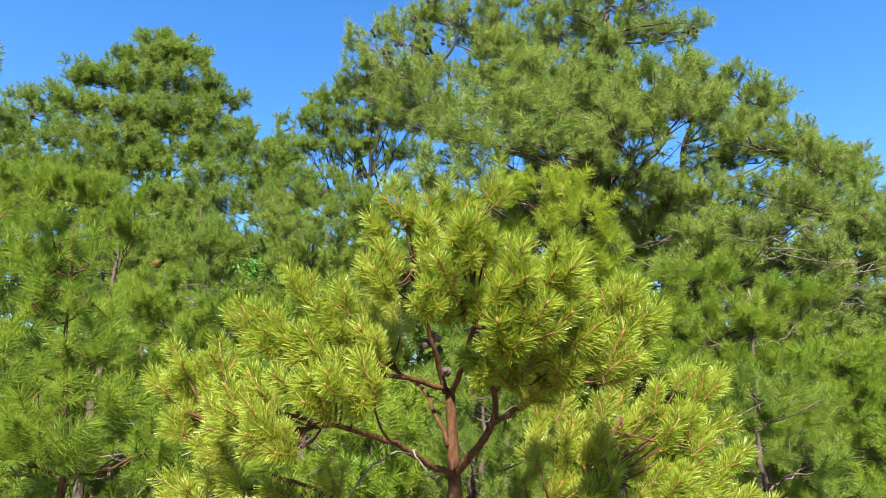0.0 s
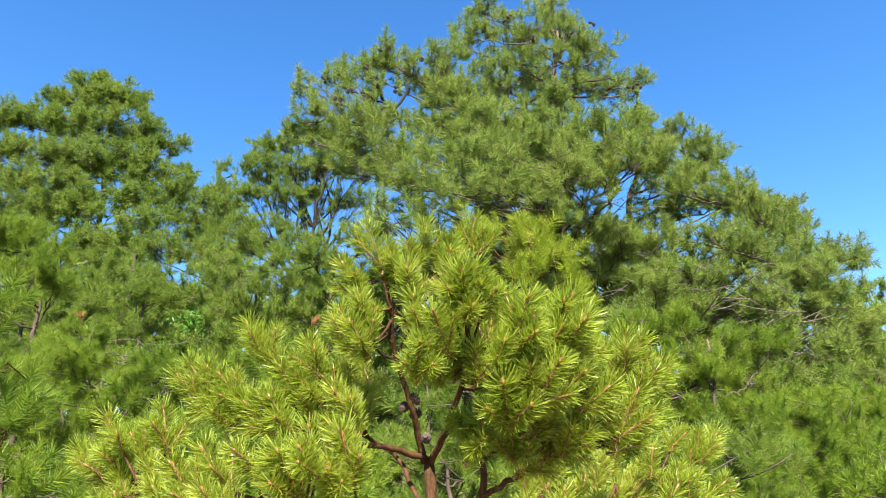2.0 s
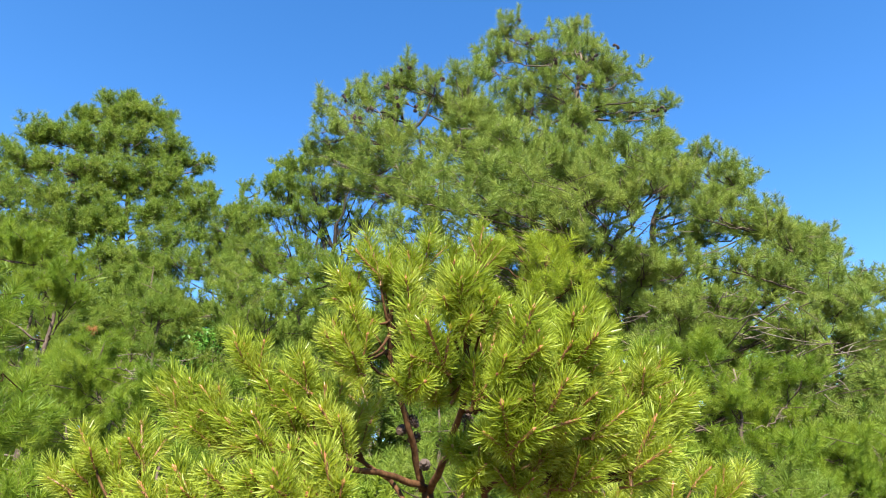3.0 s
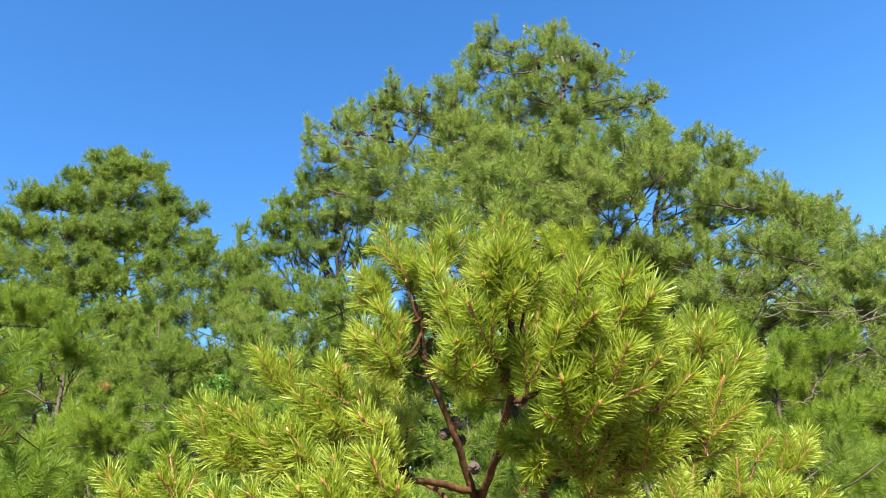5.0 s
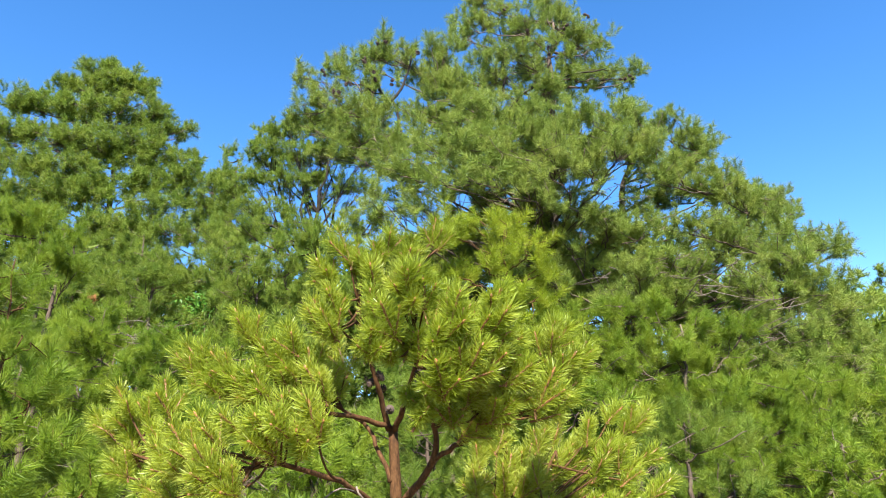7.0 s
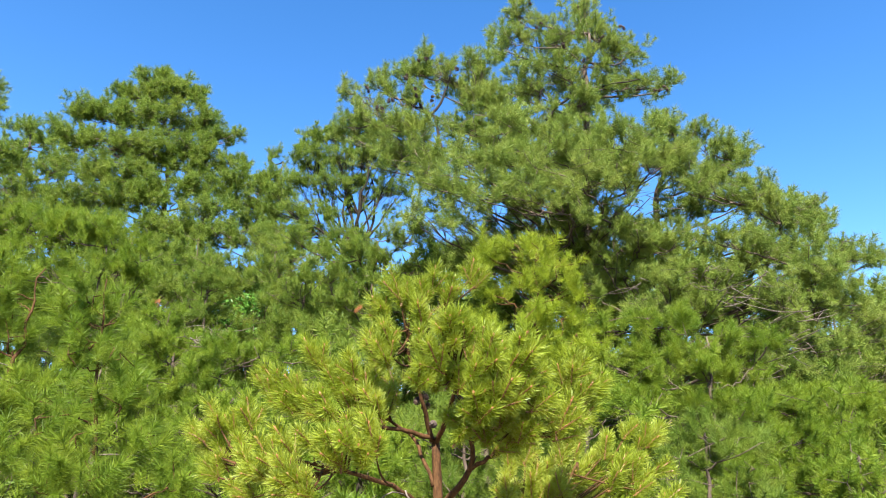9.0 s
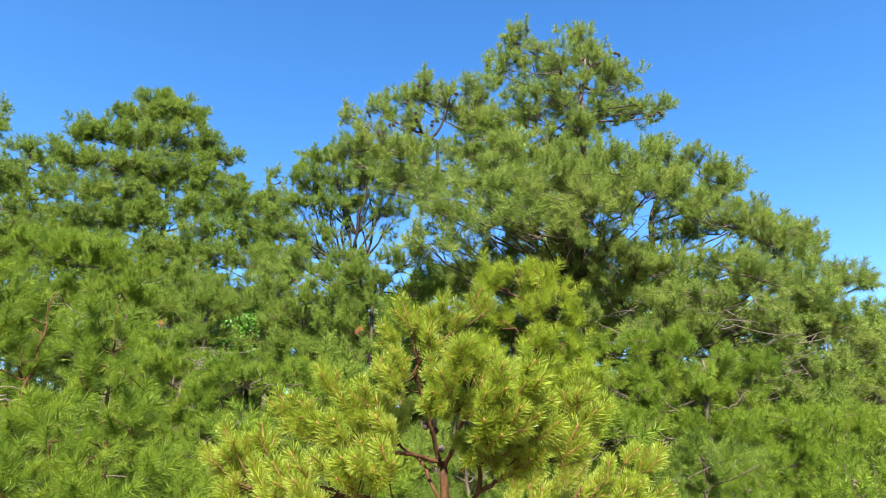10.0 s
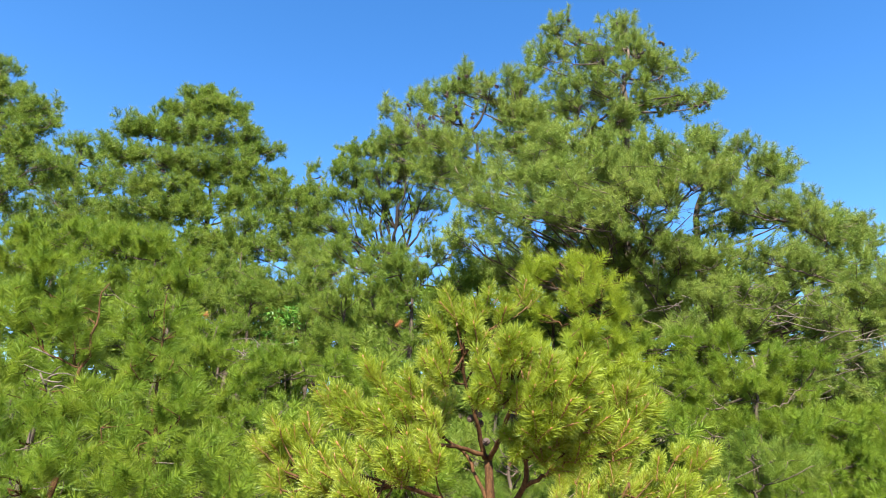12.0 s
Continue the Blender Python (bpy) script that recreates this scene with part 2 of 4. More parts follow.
def cone_mesh(rng, length):
    """An open pine cone along +z with rows of scales."""
    heap = Heap()
    heap.add(*tube(np.array([(0, 0, -length * 0.05), (0, 0, length * 0.3), (0, 0, length * 0.7), (0, 0, length)]), [length * 0.2, length * 0.3, length * 0.24, 0.002], 8))
    for k in range(46):
        s = k / 46
        a = k * 2.39996
        r = length * 0.46 * math.sin(math.pi * (0.16 + 0.8 * s)) ** 0.8
        out = np.array([math.cos(a), math.sin(a), 0.25 + 0.5 * s])
        side = np.array([-math.sin(a), math.cos(a), 0.0]) * length * 0.1
        foot = np.array([0, 0, length * s * 0.95])
        tip = foot + out * r
        up = np.array([0, 0, length * 0.07])
        verts = np.stack([foot + side * 0.5, foot - side * 0.5, tip - side, tip + side, tip + up])
        heap.add(verts, np.array([(0, 1, 2), (0, 2, 3), (2, 3, 4), (0, 3, 4), (1, 4, 2), (0, 4, 1)]))
    return heap.mesh("cone", [CONE])


CONES = [cone_mesh(np.random.default_rng(k), 0.05) for k in range(2)]


def pine(place, label, trunk, girth, pads, templates, needles, bark, seed, density=1.0, size=1.0, lift=0.8, side_shoots=2, fill=0.5, dead=0, cones=0, cone_pads=(), brown=(), twigs=(), group="", fan=0.0, behind=(), limbs=(), cone_spots=(), name="pine_tree"):
    """A pine: trunk (points from its foot), a limb to each pad of needles (x, y, z, half width, half height), twigs and shoots in each pad."""
    rng = np.random.default_rng(seed)
    base = np.array(place, dtype=float)
    tree = thing(name, place, label, "tree", group)
    trunk = np.array(trunk, dtype=float)
    steps = np.linspace(0, len(trunk) - 1, 6 * len(trunk))
    line = np.stack([np.interp(steps, np.arange(len(trunk)), trunk[:, k]) for k in range(3)], 1)
    line[1:, :2] += rng.normal(0, 0.012, (len(line) - 1, 2)) * (1 + line[1:, 2:] * 0.1)
    radii = girth * (1 - 0.86 * np.linspace(0, 1, len(line)) ** 0.9)
    radii[0] *= 1.35
    verts, faces = tube(line - base, radii, 10)
    part("trunk", mesh_of("trunk", verts, faces, [bark], smooth=True), tree)
    joints = []
    for x, y, z, wide, high in sorted(pads, key=lambda p: math.hypot(p[0] - trunk[-1][0], p[1] - trunk[-1][1])):
        centre = np.array((x, y, z))
        reach = math.hypot(x - trunk[-1][0], y - trunk[-1][1])
        at = z - 0.3 * reach - high * 0.6
        k = int(np.argmin(np.abs(line[:, 2] - min(at, line[-1, 2] - 0.15))))
        foot = line[k]
        if fan:
            foot = line[np.argmin(np.abs(line[:, 2] - fan - rng.uniform(-0.5, 0.5)))]
        for p in () if fan else joints:
            if p[2] < z - 0.05 and np.linalg.norm(centre - p) + 0.25 < np.linalg.norm(centre - foot):
                foot = p
        span = np.linalg.norm(centre - foot)
        knee = foot * 0.45 + centre * 0.55 + np.array([rng.normal(0, 0.14), rng.normal(0, 0.14), -0.12]) * span
        limb = curve(foot, knee, centre + (0, 0, -high * 0.25), 9)
        limb[1:-1] += rng.normal(0, 0.025, (7, 3)) * min(span, 1.5)
        joints += [limb[4], limb[5], limb[7]]
        thick = 0.055 if fan else min(radii[k] * 0.6, 0.007 + 0.008 * span)
        wood, green = Heap(), Heap()
        wood.add(*tube(limb - base, np.linspace(thick, 0.006, 9), 6))
        count = max(2, round(density * 47 * (wide + 0.1) * (high + 0.18) / size ** 2))
        knots = []
        for _ in range(max(2, round(count * 0.45))):
            v = rng.normal(0, 1, 3)
            v /= np.linalg.norm(v)
            if v[2] < -0.1 and rng.random() < 0.8:
                v[2] *= -1
            knot = centre + v * rng.random() ** 0.4 * 0.92 * np.array((wide, wide * 0.8, high))
            start = limb[rng.integers(4, 9)]
            bow = curve(start, (start + knot) / 2 + rng.normal(0, 0.06, 3) - (0, 0, 0.05), knot, 5)
            wood.add(*tube(bow - base, np.linspace(0.008, 0.004, 5), 3))
            knots.append(knot)
        knots = np.array(knots)
        inner = limb[5] + (0, 0, 0.08)
        for turn in range(count + (round(count * fill * 0.9) if span > 0.7 else 0)):
            v = rng.normal(0, 1, 3)
            v /= np.linalg.norm(v)
            if v[2] < -0.1 and rng.random() < 0.85:
                v[2] *= -1
            tip = knots[turn % len(knots)] + v * np.array((0.2, 0.2, 0.13)) * size * rng.uniform(0.4, 1.1)
            if wide > 0.25 and rng.random() < 0.1:
                tip = centre + v * rng.uniform(1.0, 1.3) * np.array((wide, wide, high)) - (0, 0, rng.random() * 0.2)
            if turn >= count:
                tip = inner + v * rng.random() ** 0.5 * np.array((wide, wide * 0.8, high + 0.08)) * 1.1
            knot = knots[np.argmin(np.linalg.norm(knots - tip, axis=1))]
            way = v * 0.55 + np.array((0, 0, lift)) + rng.normal(0, 0.28, 3) + (tip - knot) * 0.5
            way /= np.linalg.norm(way)
            grown = size * (0.75 + 0.5 * rng.random())
            foot_of = tip - way * 0.12 * grown
            wood.add(*rod(knot - base, tip - base, 0.0055))
            spray(green, templates, foot_of - base, way, grown, rng)
        for _ in range(round(side_shoots * 0.25 * span)):
            f = 0.45 + 0.5 * rng.random()
            start = limb[min(8, int(f * 8))]
            tip = start + rng.normal(0, 1, 3) * (0.22, 0.22, 0.1) * size + (0, 0, 0.12)
            way = (tip - start) * 2.0 + (centre - foot) / span * 0.5 + (0, 0, lift * 0.7) + rng.normal(0, 0.2, 3)
            way /= np.linalg.norm(way)
            wood.add(*rod(start - base, tip + way * 0.12 - base, 0.004))
            spray(green, templates, tip - base, way, size * (0.7 + 0.4 * rng.random()), rng)
        branch = part("branch", wood.mesh("branch", [bark], True), tree)
        part("needle_foliage", green.mesh("needle_foliage", [needles, SHOOT]), branch)
    for x, y, z, wide, high in behind:
        centre = np.array((x, y, z))
        foot = line[np.argmin(np.abs(line[:, 2] - (z - 0.4 * math.hypot(x - trunk[-1][0], y - trunk[-1][1]) - 0.2)))]
        limb = curve(foot, foot * 0.4 + centre * 0.6 - (0, 0, 0.2), centre, 8)
        wood, green = Heap(), Heap()
        wood.add(*tube(limb - base, np.linspace(0.03, 0.006, 8), 5))
        for _ in range(max(3, round(46 * (wide + 0.1) * (high + 0.18)))):
            tip = centre + rng.normal(0, 0.5, 3) * (wide, wide, high)
            wood.add(*rod(limb[6] - base, tip - base, 0.006))
            way = rng.normal(0, 0.5, 3) + (0, 0, lift)
            spray(green, TUFTS_DIM, tip - base, way / np.linalg.norm(way), rng.uniform(1.1, 1.6), rng)
        part("needle_foliage", green.mesh("needle_foliage", [needles, SHOOT]), part("branch", wood.mesh("branch", [bark], True), tree))
    for n in cone_pads:
        x, y, z, wide, high = pads[n]
        for _ in range(cones):
            cone = part("cone", CONES[rng.integers(2)], tree, "small dark hanging cone")
            m = Matrix([list(r) for r in turn_to(rng.normal(0, 1, 3) - (0, 0, 0.6), 0.0) * rng.uniform(1.3, 1.7)]).to_4x4()
            m.translation = Vector((x, y, z)) + Vector(rng.normal(0, 0.45, 3) * (wide, wide, high)) + Vector((0, -0.3 * wide, -0.3 * high)) - Vector(place)
            cone.matrix_basis = m
    for spot in brown:
        green = Heap()
        spray(green, templates, np.array(spot) - base + rng.normal(0, 0.05, 3), rng.normal(0, 1, 3) + (0, 0, 0.5), size * 0.7, rng)
        part("dead_needle_tuft", green.mesh("dead_needle_tuft", [NEEDLES_DEAD, SHOOT]), tree, "rust-brown dead needles")
    # Limbs inside the crown: crown shade painted in by the darkened bark.
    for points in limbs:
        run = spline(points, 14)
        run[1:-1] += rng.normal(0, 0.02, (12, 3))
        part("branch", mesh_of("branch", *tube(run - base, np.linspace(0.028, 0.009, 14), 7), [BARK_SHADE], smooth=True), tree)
    for spot in cone_spots:
        for _ in range(2):
            cone = part("cone", CONES[rng.integers(2)], tree, "small dark hanging cone")
            m = Matrix([list(r) for r in turn_to(rng.normal(0, 1, 3) - (0, 0, 0.6), 0.0) * rng.uniform(1.2, 1.6)]).to_4x4()
            m.translation = Vector(spot) + Vector(rng.normal(0, 0.05, 3)) - Vector(place)
            cone.matrix_basis = m
    for spot in twigs:
        spot, wood = np.array(spot), Heap()
        knot = line[int(np.argmin(np.abs(line[:, 2] - spot[2] + 0.3)))]
        limb = curve(knot, (knot + spot) / 2 + (0, 0, -0.1), spot, 8)
        wood.add(*tube(limb - base, np.linspace(0.014, 0.007, 8), 5))
        for _ in range(11):
            p = limb[rng.integers(5, 8)] + rng.normal(0, 0.06, 3)
            q = p + rng.normal(0, 1, 3) * (0.3, 0.22, 0.12)
            wood.add(*tube(curve(p, (p + q) / 2 + rng.normal(0, 0.06, 3), q, 5) - base, np.linspace(0.008, 0.003, 5), 3))
        part("dead_branch", wood.mesh("dead_branch", [BARK_DEAD], True), tree, "bare grey dead twigs")
    for _ in range(dead):
        k = rng.integers(len(line) // 6, len(line) // 2)
        a = rng.random() * 6.28
        way = np.array([math.cos(a), math.sin(a), rng.normal(-0.05, 0.2)])
        span = 0.4 + rng.random() * 0.9
        wood = Heap()
        bow = curve(line[k], line[k] + way * span * 0.5 + (0, 0, 0.06), line[k] + way * span + rng.normal(0, 0.1, 3), 6)
        wood.add(*tube(bow - base, np.linspace(0.014, 0.003, 6), 5))
        for _ in range(5):
            p = bow[rng.integers(2, 6)]
            q = p + (way + rng.normal(0, 0.7, 3)) * 0.22
            wood.add(*tube(curve(p, (p + q) / 2 + rng.normal(0, 0.03, 3), q, 4) - base, np.linspace(0.005, 0.002, 4), 3))
        part("dead_branch", wood.mesh("dead_branch", [BARK_DEAD], True), tree, "bare grey dead branch")
    return tree


# ---- ground ----
def ground_height(x, y):
    rise = min(max((y - 14.0) / 18.0, 0.0), 1.0)
    return 0.18 * noise.noise((x * 0.11, y * 0.11, 3.1)) + 0.05 * noise.noise((x * 0.7, y * 0.7, 8.2)) + 5.0 * rise * rise * (3 - 2 * rise)


rim = np.concatenate([np.linspace(-40, 40, 81), np.array([60, 100, 180, 400, 1200, 3000])])
rim = np.concatenate([-rim[:80:-1], rim])
gx, gy = np.meshgrid(rim, rim + 10, indexing="ij")
gz = np.array([ground_height(x, y) for x, y in zip(gx.ravel(), gy.ravel())])
n = len(rim)
i, j = np.meshgrid(np.arange(n - 1), np.arange(n - 1), indexing="ij")
a = (i * n + j).ravel()
tagged(new("ground", mesh_of("ground", np.stack([gx.ravel(), gy.ravel(), gz], 1), np.concatenate([np.stack([a, a + n, a + n + 1], 1), np.stack([a, a + n + 1, a + 1], 1)]), [LITTER], smooth=True)),
       "forest floor of brown needle litter and thin grass", "ground", kind="structure")


# ---- the tall pines ----
tier_1 = [
    (1.74, 10.4, 10.52, 0.34, 0.33), (1.66, 10.4, 10.75, 0.14, 0.15), (3.18, 10.6, 10.78, 0.3, 0.34), (3.22, 10.6, 11.08, 0.09, 0.11),
    (2.4, 10.3, 9.91, 0.82, 0.47), (3.48, 10.6, 10.28, 0.61, 0.41), (1.46, 10.2, 9.75, 0.35, 0.41), (3.86, 10.6, 9.8, 0.53, 0.49),
    (2.51, 10.2, 9.1, 0.97, 0.42), (4.28, 10.8, 9.25, 0.49, 0.28), (4.89, 10.9, 9.33, 0.32, 0.16), (3.51, 10.6, 9.04, 0.7, 0.29),
    (1.94, 10.2, 8.76, 0.66, 0.32), (2.94, 10.3, 8.33, 0.5, 0.18), (2.23, 10.1, 8.11, 0.52, 0.18), (-1.53, 9.3, 8, 0.19, 0.08),
]
tier_2 = [
    (-1, 9.3, 8.26, 0.19, 0.16), (-1.26, 9.3, 7.78, 0.17, 0.1), (-0.4, 9.2, 8.38, 0.32, 0.27), (-0.15, 9.1, 8.56, 0.12, 0.21),
    (-0.49, 9.2, 7.85, 0.42, 0.24), (0.23, 9.4, 8.4, 0.39, 0.31), (0.77, 9.6, 8.67, 0.38, 0.45), (0.71, 9.5, 8.05, 0.6, 0.33),
    (-0.96, 9.1, 7.26, 0.46, 0.19), (-0.36, 9, 7.05, 0.55, 0.32), (0.43, 9.2, 7.23, 0.66, 0.35), (1.18, 9.6, 7.88, 0.49, 0.38),
    (1.24, 8.6, 7.03, 0.53, 0.29), (1.91, 8.3, 6.72, 0.52, 0.25), (2.68, 8.2, 6.48, 0.61, 0.32), (3.41, 8.5, 6.7, 0.55, 0.38),
]
tier_3 = [
    (2.96, 8.1, 6, 0.6, 0.28), (0.55, 8.1, 6.04, 0.61, 0.25), (1.29, 7.9, 5.96, 0.56, 0.24), (1.41, 7.7, 5.5, 0.54, 0.25),
    (2.18, 7.8, 5.65, 0.47, 0.26), (0.11, 7.8, 5.47, 0.46, 0.23), (-0.05, 7.7, 4.99, 0.44, 0.22),
    (0.75, 7.6, 5.23, 0.52, 0.19), (1.83, 7.8, 5.33, 0.42, 0.2), (0.85, 8.5, 6.55, 0.51, 0.23),
    (1.53, 8.2, 6.36, 0.5, 0.22), (2.17, 8, 6.12, 0.49, 0.22), (0.94, 7.8, 5.54, 0.46, 0.2),
]
tier_4 = [
    (3.68, 8.6, 6.35, 0.45, 0.24), (-0.15, 8.7, 6.32, 0.52, 0.27), (3.02, 8.9, 5.5, 0.3, 0.1), (-0.75, 9.2, 6.66, 0.45, 0.28), (-1.41, 9.6, 7.36, 0.38, 0.22),
    (1.32, 10.2, 5.6, 0.68, 0.3), (2.29, 10.4, 5.8, 0.6, 0.31), (0.71, 10.4, 5.32, 0.68, 0.32),
    (1.71, 10.2, 4.96, 0.78, 0.36), (2.67, 10.4, 5.15, 0.59, 0.37), (2.76, 9.9, 8.31, 0.41, 0.22), (2.81, 9.5, 7.47, 0.56, 0.25),
    (2.5, 9, 6.69, 0.51, 0.23), (2.51, 8.6, 6.03, 0.48, 0.19), (2.54, 9.2, 5.78, 0.45, 0.18), (1.29, 10.8, 7.68, 0.65, 0.29),
]
tier_5 = [
    (2.35, 11, 7.3, 0.77, 0.3), (3.59, 11.2, 7.57, 0.69, 0.31), (4.67, 11.2, 7.6, 0.71, 0.32), (1.61, 10.8, 6.39, 0.62, 0.26),
    (2.43, 11, 6.32, 0.64, 0.27), (3.45, 11, 6.22, 0.65, 0.27), (5.31, 11, 6.52, 0.57, 0.29),
    (4.22, 11, 5.89, 0.66, 0.25), (2.02, 9.6, 5.24, 0.55, 0.22),
]
inner_1 = [
    (1.85, 11.6, 11.27, 0.29, 0.32), (1.82, 11.6, 11.52, 0.12, 0.15), (3.54, 11.8, 11.55, 0.26, 0.34), (3.51, 11.8, 11.87, 0.08, 0.11),
    (2.57, 11.5, 10.61, 0.72, 0.46), (3.89, 11.8, 11, 0.53, 0.41), (1.5, 11.4, 10.44, 0.3, 0.4), (4.35, 11.8, 10.47, 0.46, 0.48),
    (2.69, 11.4, 9.73, 0.85, 0.42), (4.76, 12, 9.85, 0.43, 0.28), (5.3, 12.1, 9.92, 0.28, 0.15), (3.91, 11.8, 9.64, 0.61, 0.29),
    (2.02, 11.4, 9.36, 0.57, 0.32), (3.16, 11.5, 8.87, 0.43, 0.18), (2.39, 11.3, 8.65, 0.46, 0.17), (-1.79, 10.5, 8.58, 0.17, 0.08),
]
inner_2 = [
    (-1.22, 10.5, 8.87, 0.17, 0.16), (-1.37, 10.5, 8.34, 0.14, 0.1), (-0.55, 10.4, 9.02, 0.28, 0.27), (-0.17, 10.3, 9.23, 0.1, 0.21),
    (-0.41, 10.4, 8.43, 0.37, 0.24), (0.33, 10.6, 9.03, 0.34, 0.31), (0.87, 10.8, 9.3, 0.33, 0.44), (0.92, 10.7, 8.63, 0.53, 0.33),
    (-1.01, 10.3, 7.79, 0.41, 0.19), (-0.36, 10.2, 7.56, 0.48, 0.32), (0.55, 10.4, 7.75, 0.59, 0.35), (1.33, 10.8, 8.43, 0.43, 0.38),
    (1.45, 9.8, 7.56, 0.47, 0.3), (2.22, 9.5, 7.24, 0.46, 0.25), (3.14, 9.4, 6.98, 0.55, 0.33), (3.74, 9.7, 7.2, 0.48, 0.38),
]
inner_3 = [
    (3.26, 9.3, 6.44, 0.53, 0.28), (0.62, 9.3, 6.5, 0.55, 0.25), (1.55, 9.1, 6.42, 0.51, 0.25), (1.65, 8.9, 5.92, 0.49, 0.26),
    (2.51, 9, 6.08, 0.43, 0.26), (0.07, 9, 5.88, 0.41, 0.24), (-0.09, 8.9, 5.33, 0.4, 0.23),
    (0.84, 8.8, 5.61, 0.47, 0.2), (2.19, 9, 5.72, 0.38, 0.21), (0.91, 9.7, 7.03, 0.46, 0.23),
    (1.81, 9.4, 6.84, 0.45, 0.22), (2.54, 9.2, 6.59, 0.44, 0.22), (1.05, 9, 5.95, 0.41, 0.2),
]
inner_4 = [
    (4.24, 9.8, 6.81, 0.4, 0.25), (-0.26, 9.9, 6.76, 0.46, 0.27), (-0.85, 10.4, 7.11, 0.4, 0.28), (-1.65, 10.8, 7.86, 0.33, 0.22),
    (1.43, 11.4, 5.88, 0.6, 0.3), (2.48, 11.6, 6.09, 0.52, 0.31), (0.77, 11.6, 5.56, 0.6, 0.32),
    (1.8, 11.4, 5.18, 0.68, 0.36), (2.85, 11.6, 5.38, 0.52, 0.37), (3.06, 11.1, 8.88, 0.36, 0.22), (3.04, 10.7, 7.98, 0.49, 0.25),
    (2.81, 10.2, 7.16, 0.45, 0.23), (2.72, 9.8, 6.45, 0.43, 0.19), (2.77, 10.4, 6.13, 0.39, 0.18), (1.57, 12, 8.13, 0.57, 0.29),
]
inner_5 = [
    (2.48, 12.2, 7.7, 0.67, 0.29), (3.83, 12.4, 7.98, 0.6, 0.31), (1.83, 12, 6.72, 0.54, 0.26),
    (2.71, 12.2, 6.63, 0.56, 0.26), (3.78, 12.2, 6.53, 0.56, 0.27),
    (4.51, 12.2, 6.15, 0.57, 0.25), (2.32, 10.8, 5.51, 0.48, 0.22),
]
pine((2.5, 10.4, 0), 'tall old pine with a broad olive-green crown and many cones', [(2.5, 10.4, -0.1), (2.7, 10.4, 3.5), (3.0, 10.5, 7.0), (3.1, 10.6, 9.0), (3.25, 10.6, 10.3)], 0.17, tier_1 + tier_2 + tier_3 + tier_4 + tier_5, TUFTS_FAR, NEEDLES_OLIVE, BARK_OLD, 11, density=1.35, size=1.27, dead=6, twigs=[(1.47, 8.6, 5.29), (0.39, 8.4, 5.09), (2.22, 8.8, 5.47), (1.16, 9.0, 5.04), (3.2, 8.7, 5.6), (3.55, 8.8, 5.8), (2.9, 8.6, 5.7)], limbs=[[(0.21, 9.31, 6.55), (0.11, 9.31, 7.1), (-0.05, 9.26, 7.53), (-0.47, 9.31, 7.76), (-0.95, 9.42, 8.05)], [(-0.04, 9.26, 7.51), (0.2, 9.36, 8.01), (0.34, 9.63, 8.74)], [(-0.1, 9.31, 7.55), (-0.36, 9.31, 7.96), (-0.49, 9.52, 8.58)], [(2.16, 10.06, 7.91), (2.6, 10.17, 8.43), (3.25, 10.38, 8.84), (4.16, 10.59, 9.17), (4.74, 10.81, 9.34)], [(2.62, 10.17, 8.44), (3.05, 10.38, 9.3), (3.47, 10.7, 10.38)], [(2.05, 10.17, 8.22), (2.13, 10.27, 8.93), (2.12, 10.59, 10.12)]], cones=1, cone_pads=(0, 2, 3, 7, 9), cone_spots=[(-0.27, 8.8, 8.36), (-0.31, 8.6, 7.6), (-0.86, 8.6, 7.26), (-0.71, 8.6, 7.36), (-0.02, 8.55, 7.47), (-0.44, 8.7, 7.92), (4.43, 10.0, 8.57), (4.24, 9.9, 8.46), (3.76, 10.0, 9.94), (3.32, 9.9, 9.72), (2.01, 9.7, 9.73), (2.41, 9.6, 9.21), (0.34, 8.8, 8.12), (-1.11, 8.8, 7.71), (2.77, 9.6, 8.8)], behind=inner_1 + inner_2 + inner_3 + inner_4 + inner_5)

tier_1 = [
    (4.4, 9.8, 7.7, 0.42, 0.31), (4.83, 9.8, 7.41, 0.53, 0.36), (4.52, 9.6, 6.74, 0.62, 0.34), (5.62, 10.2, 7.4, 0.44, 0.24),
    (5.98, 10.3, 7.34, 0.35, 0.22), (5.3, 10.2, 6.92, 0.54, 0.3), (4.57, 9.2, 6.08, 0.59, 0.37), (5.32, 9.4, 6.08, 0.56, 0.32),
    (6.3, 10.2, 6.66, 0.27, 0.31), (5.97, 9.6, 5.91, 0.63, 0.35), (6.93, 10.4, 6.41, 0.45, 0.32), (7.56, 10.8, 6.3, 0.54, 0.26),
    (6.68, 10, 5.65, 0.78, 0.35), (2.94, 9.8, 5.39, 0.47, 0.22), (3.41, 9.2, 5.25, 0.55, 0.24),
]
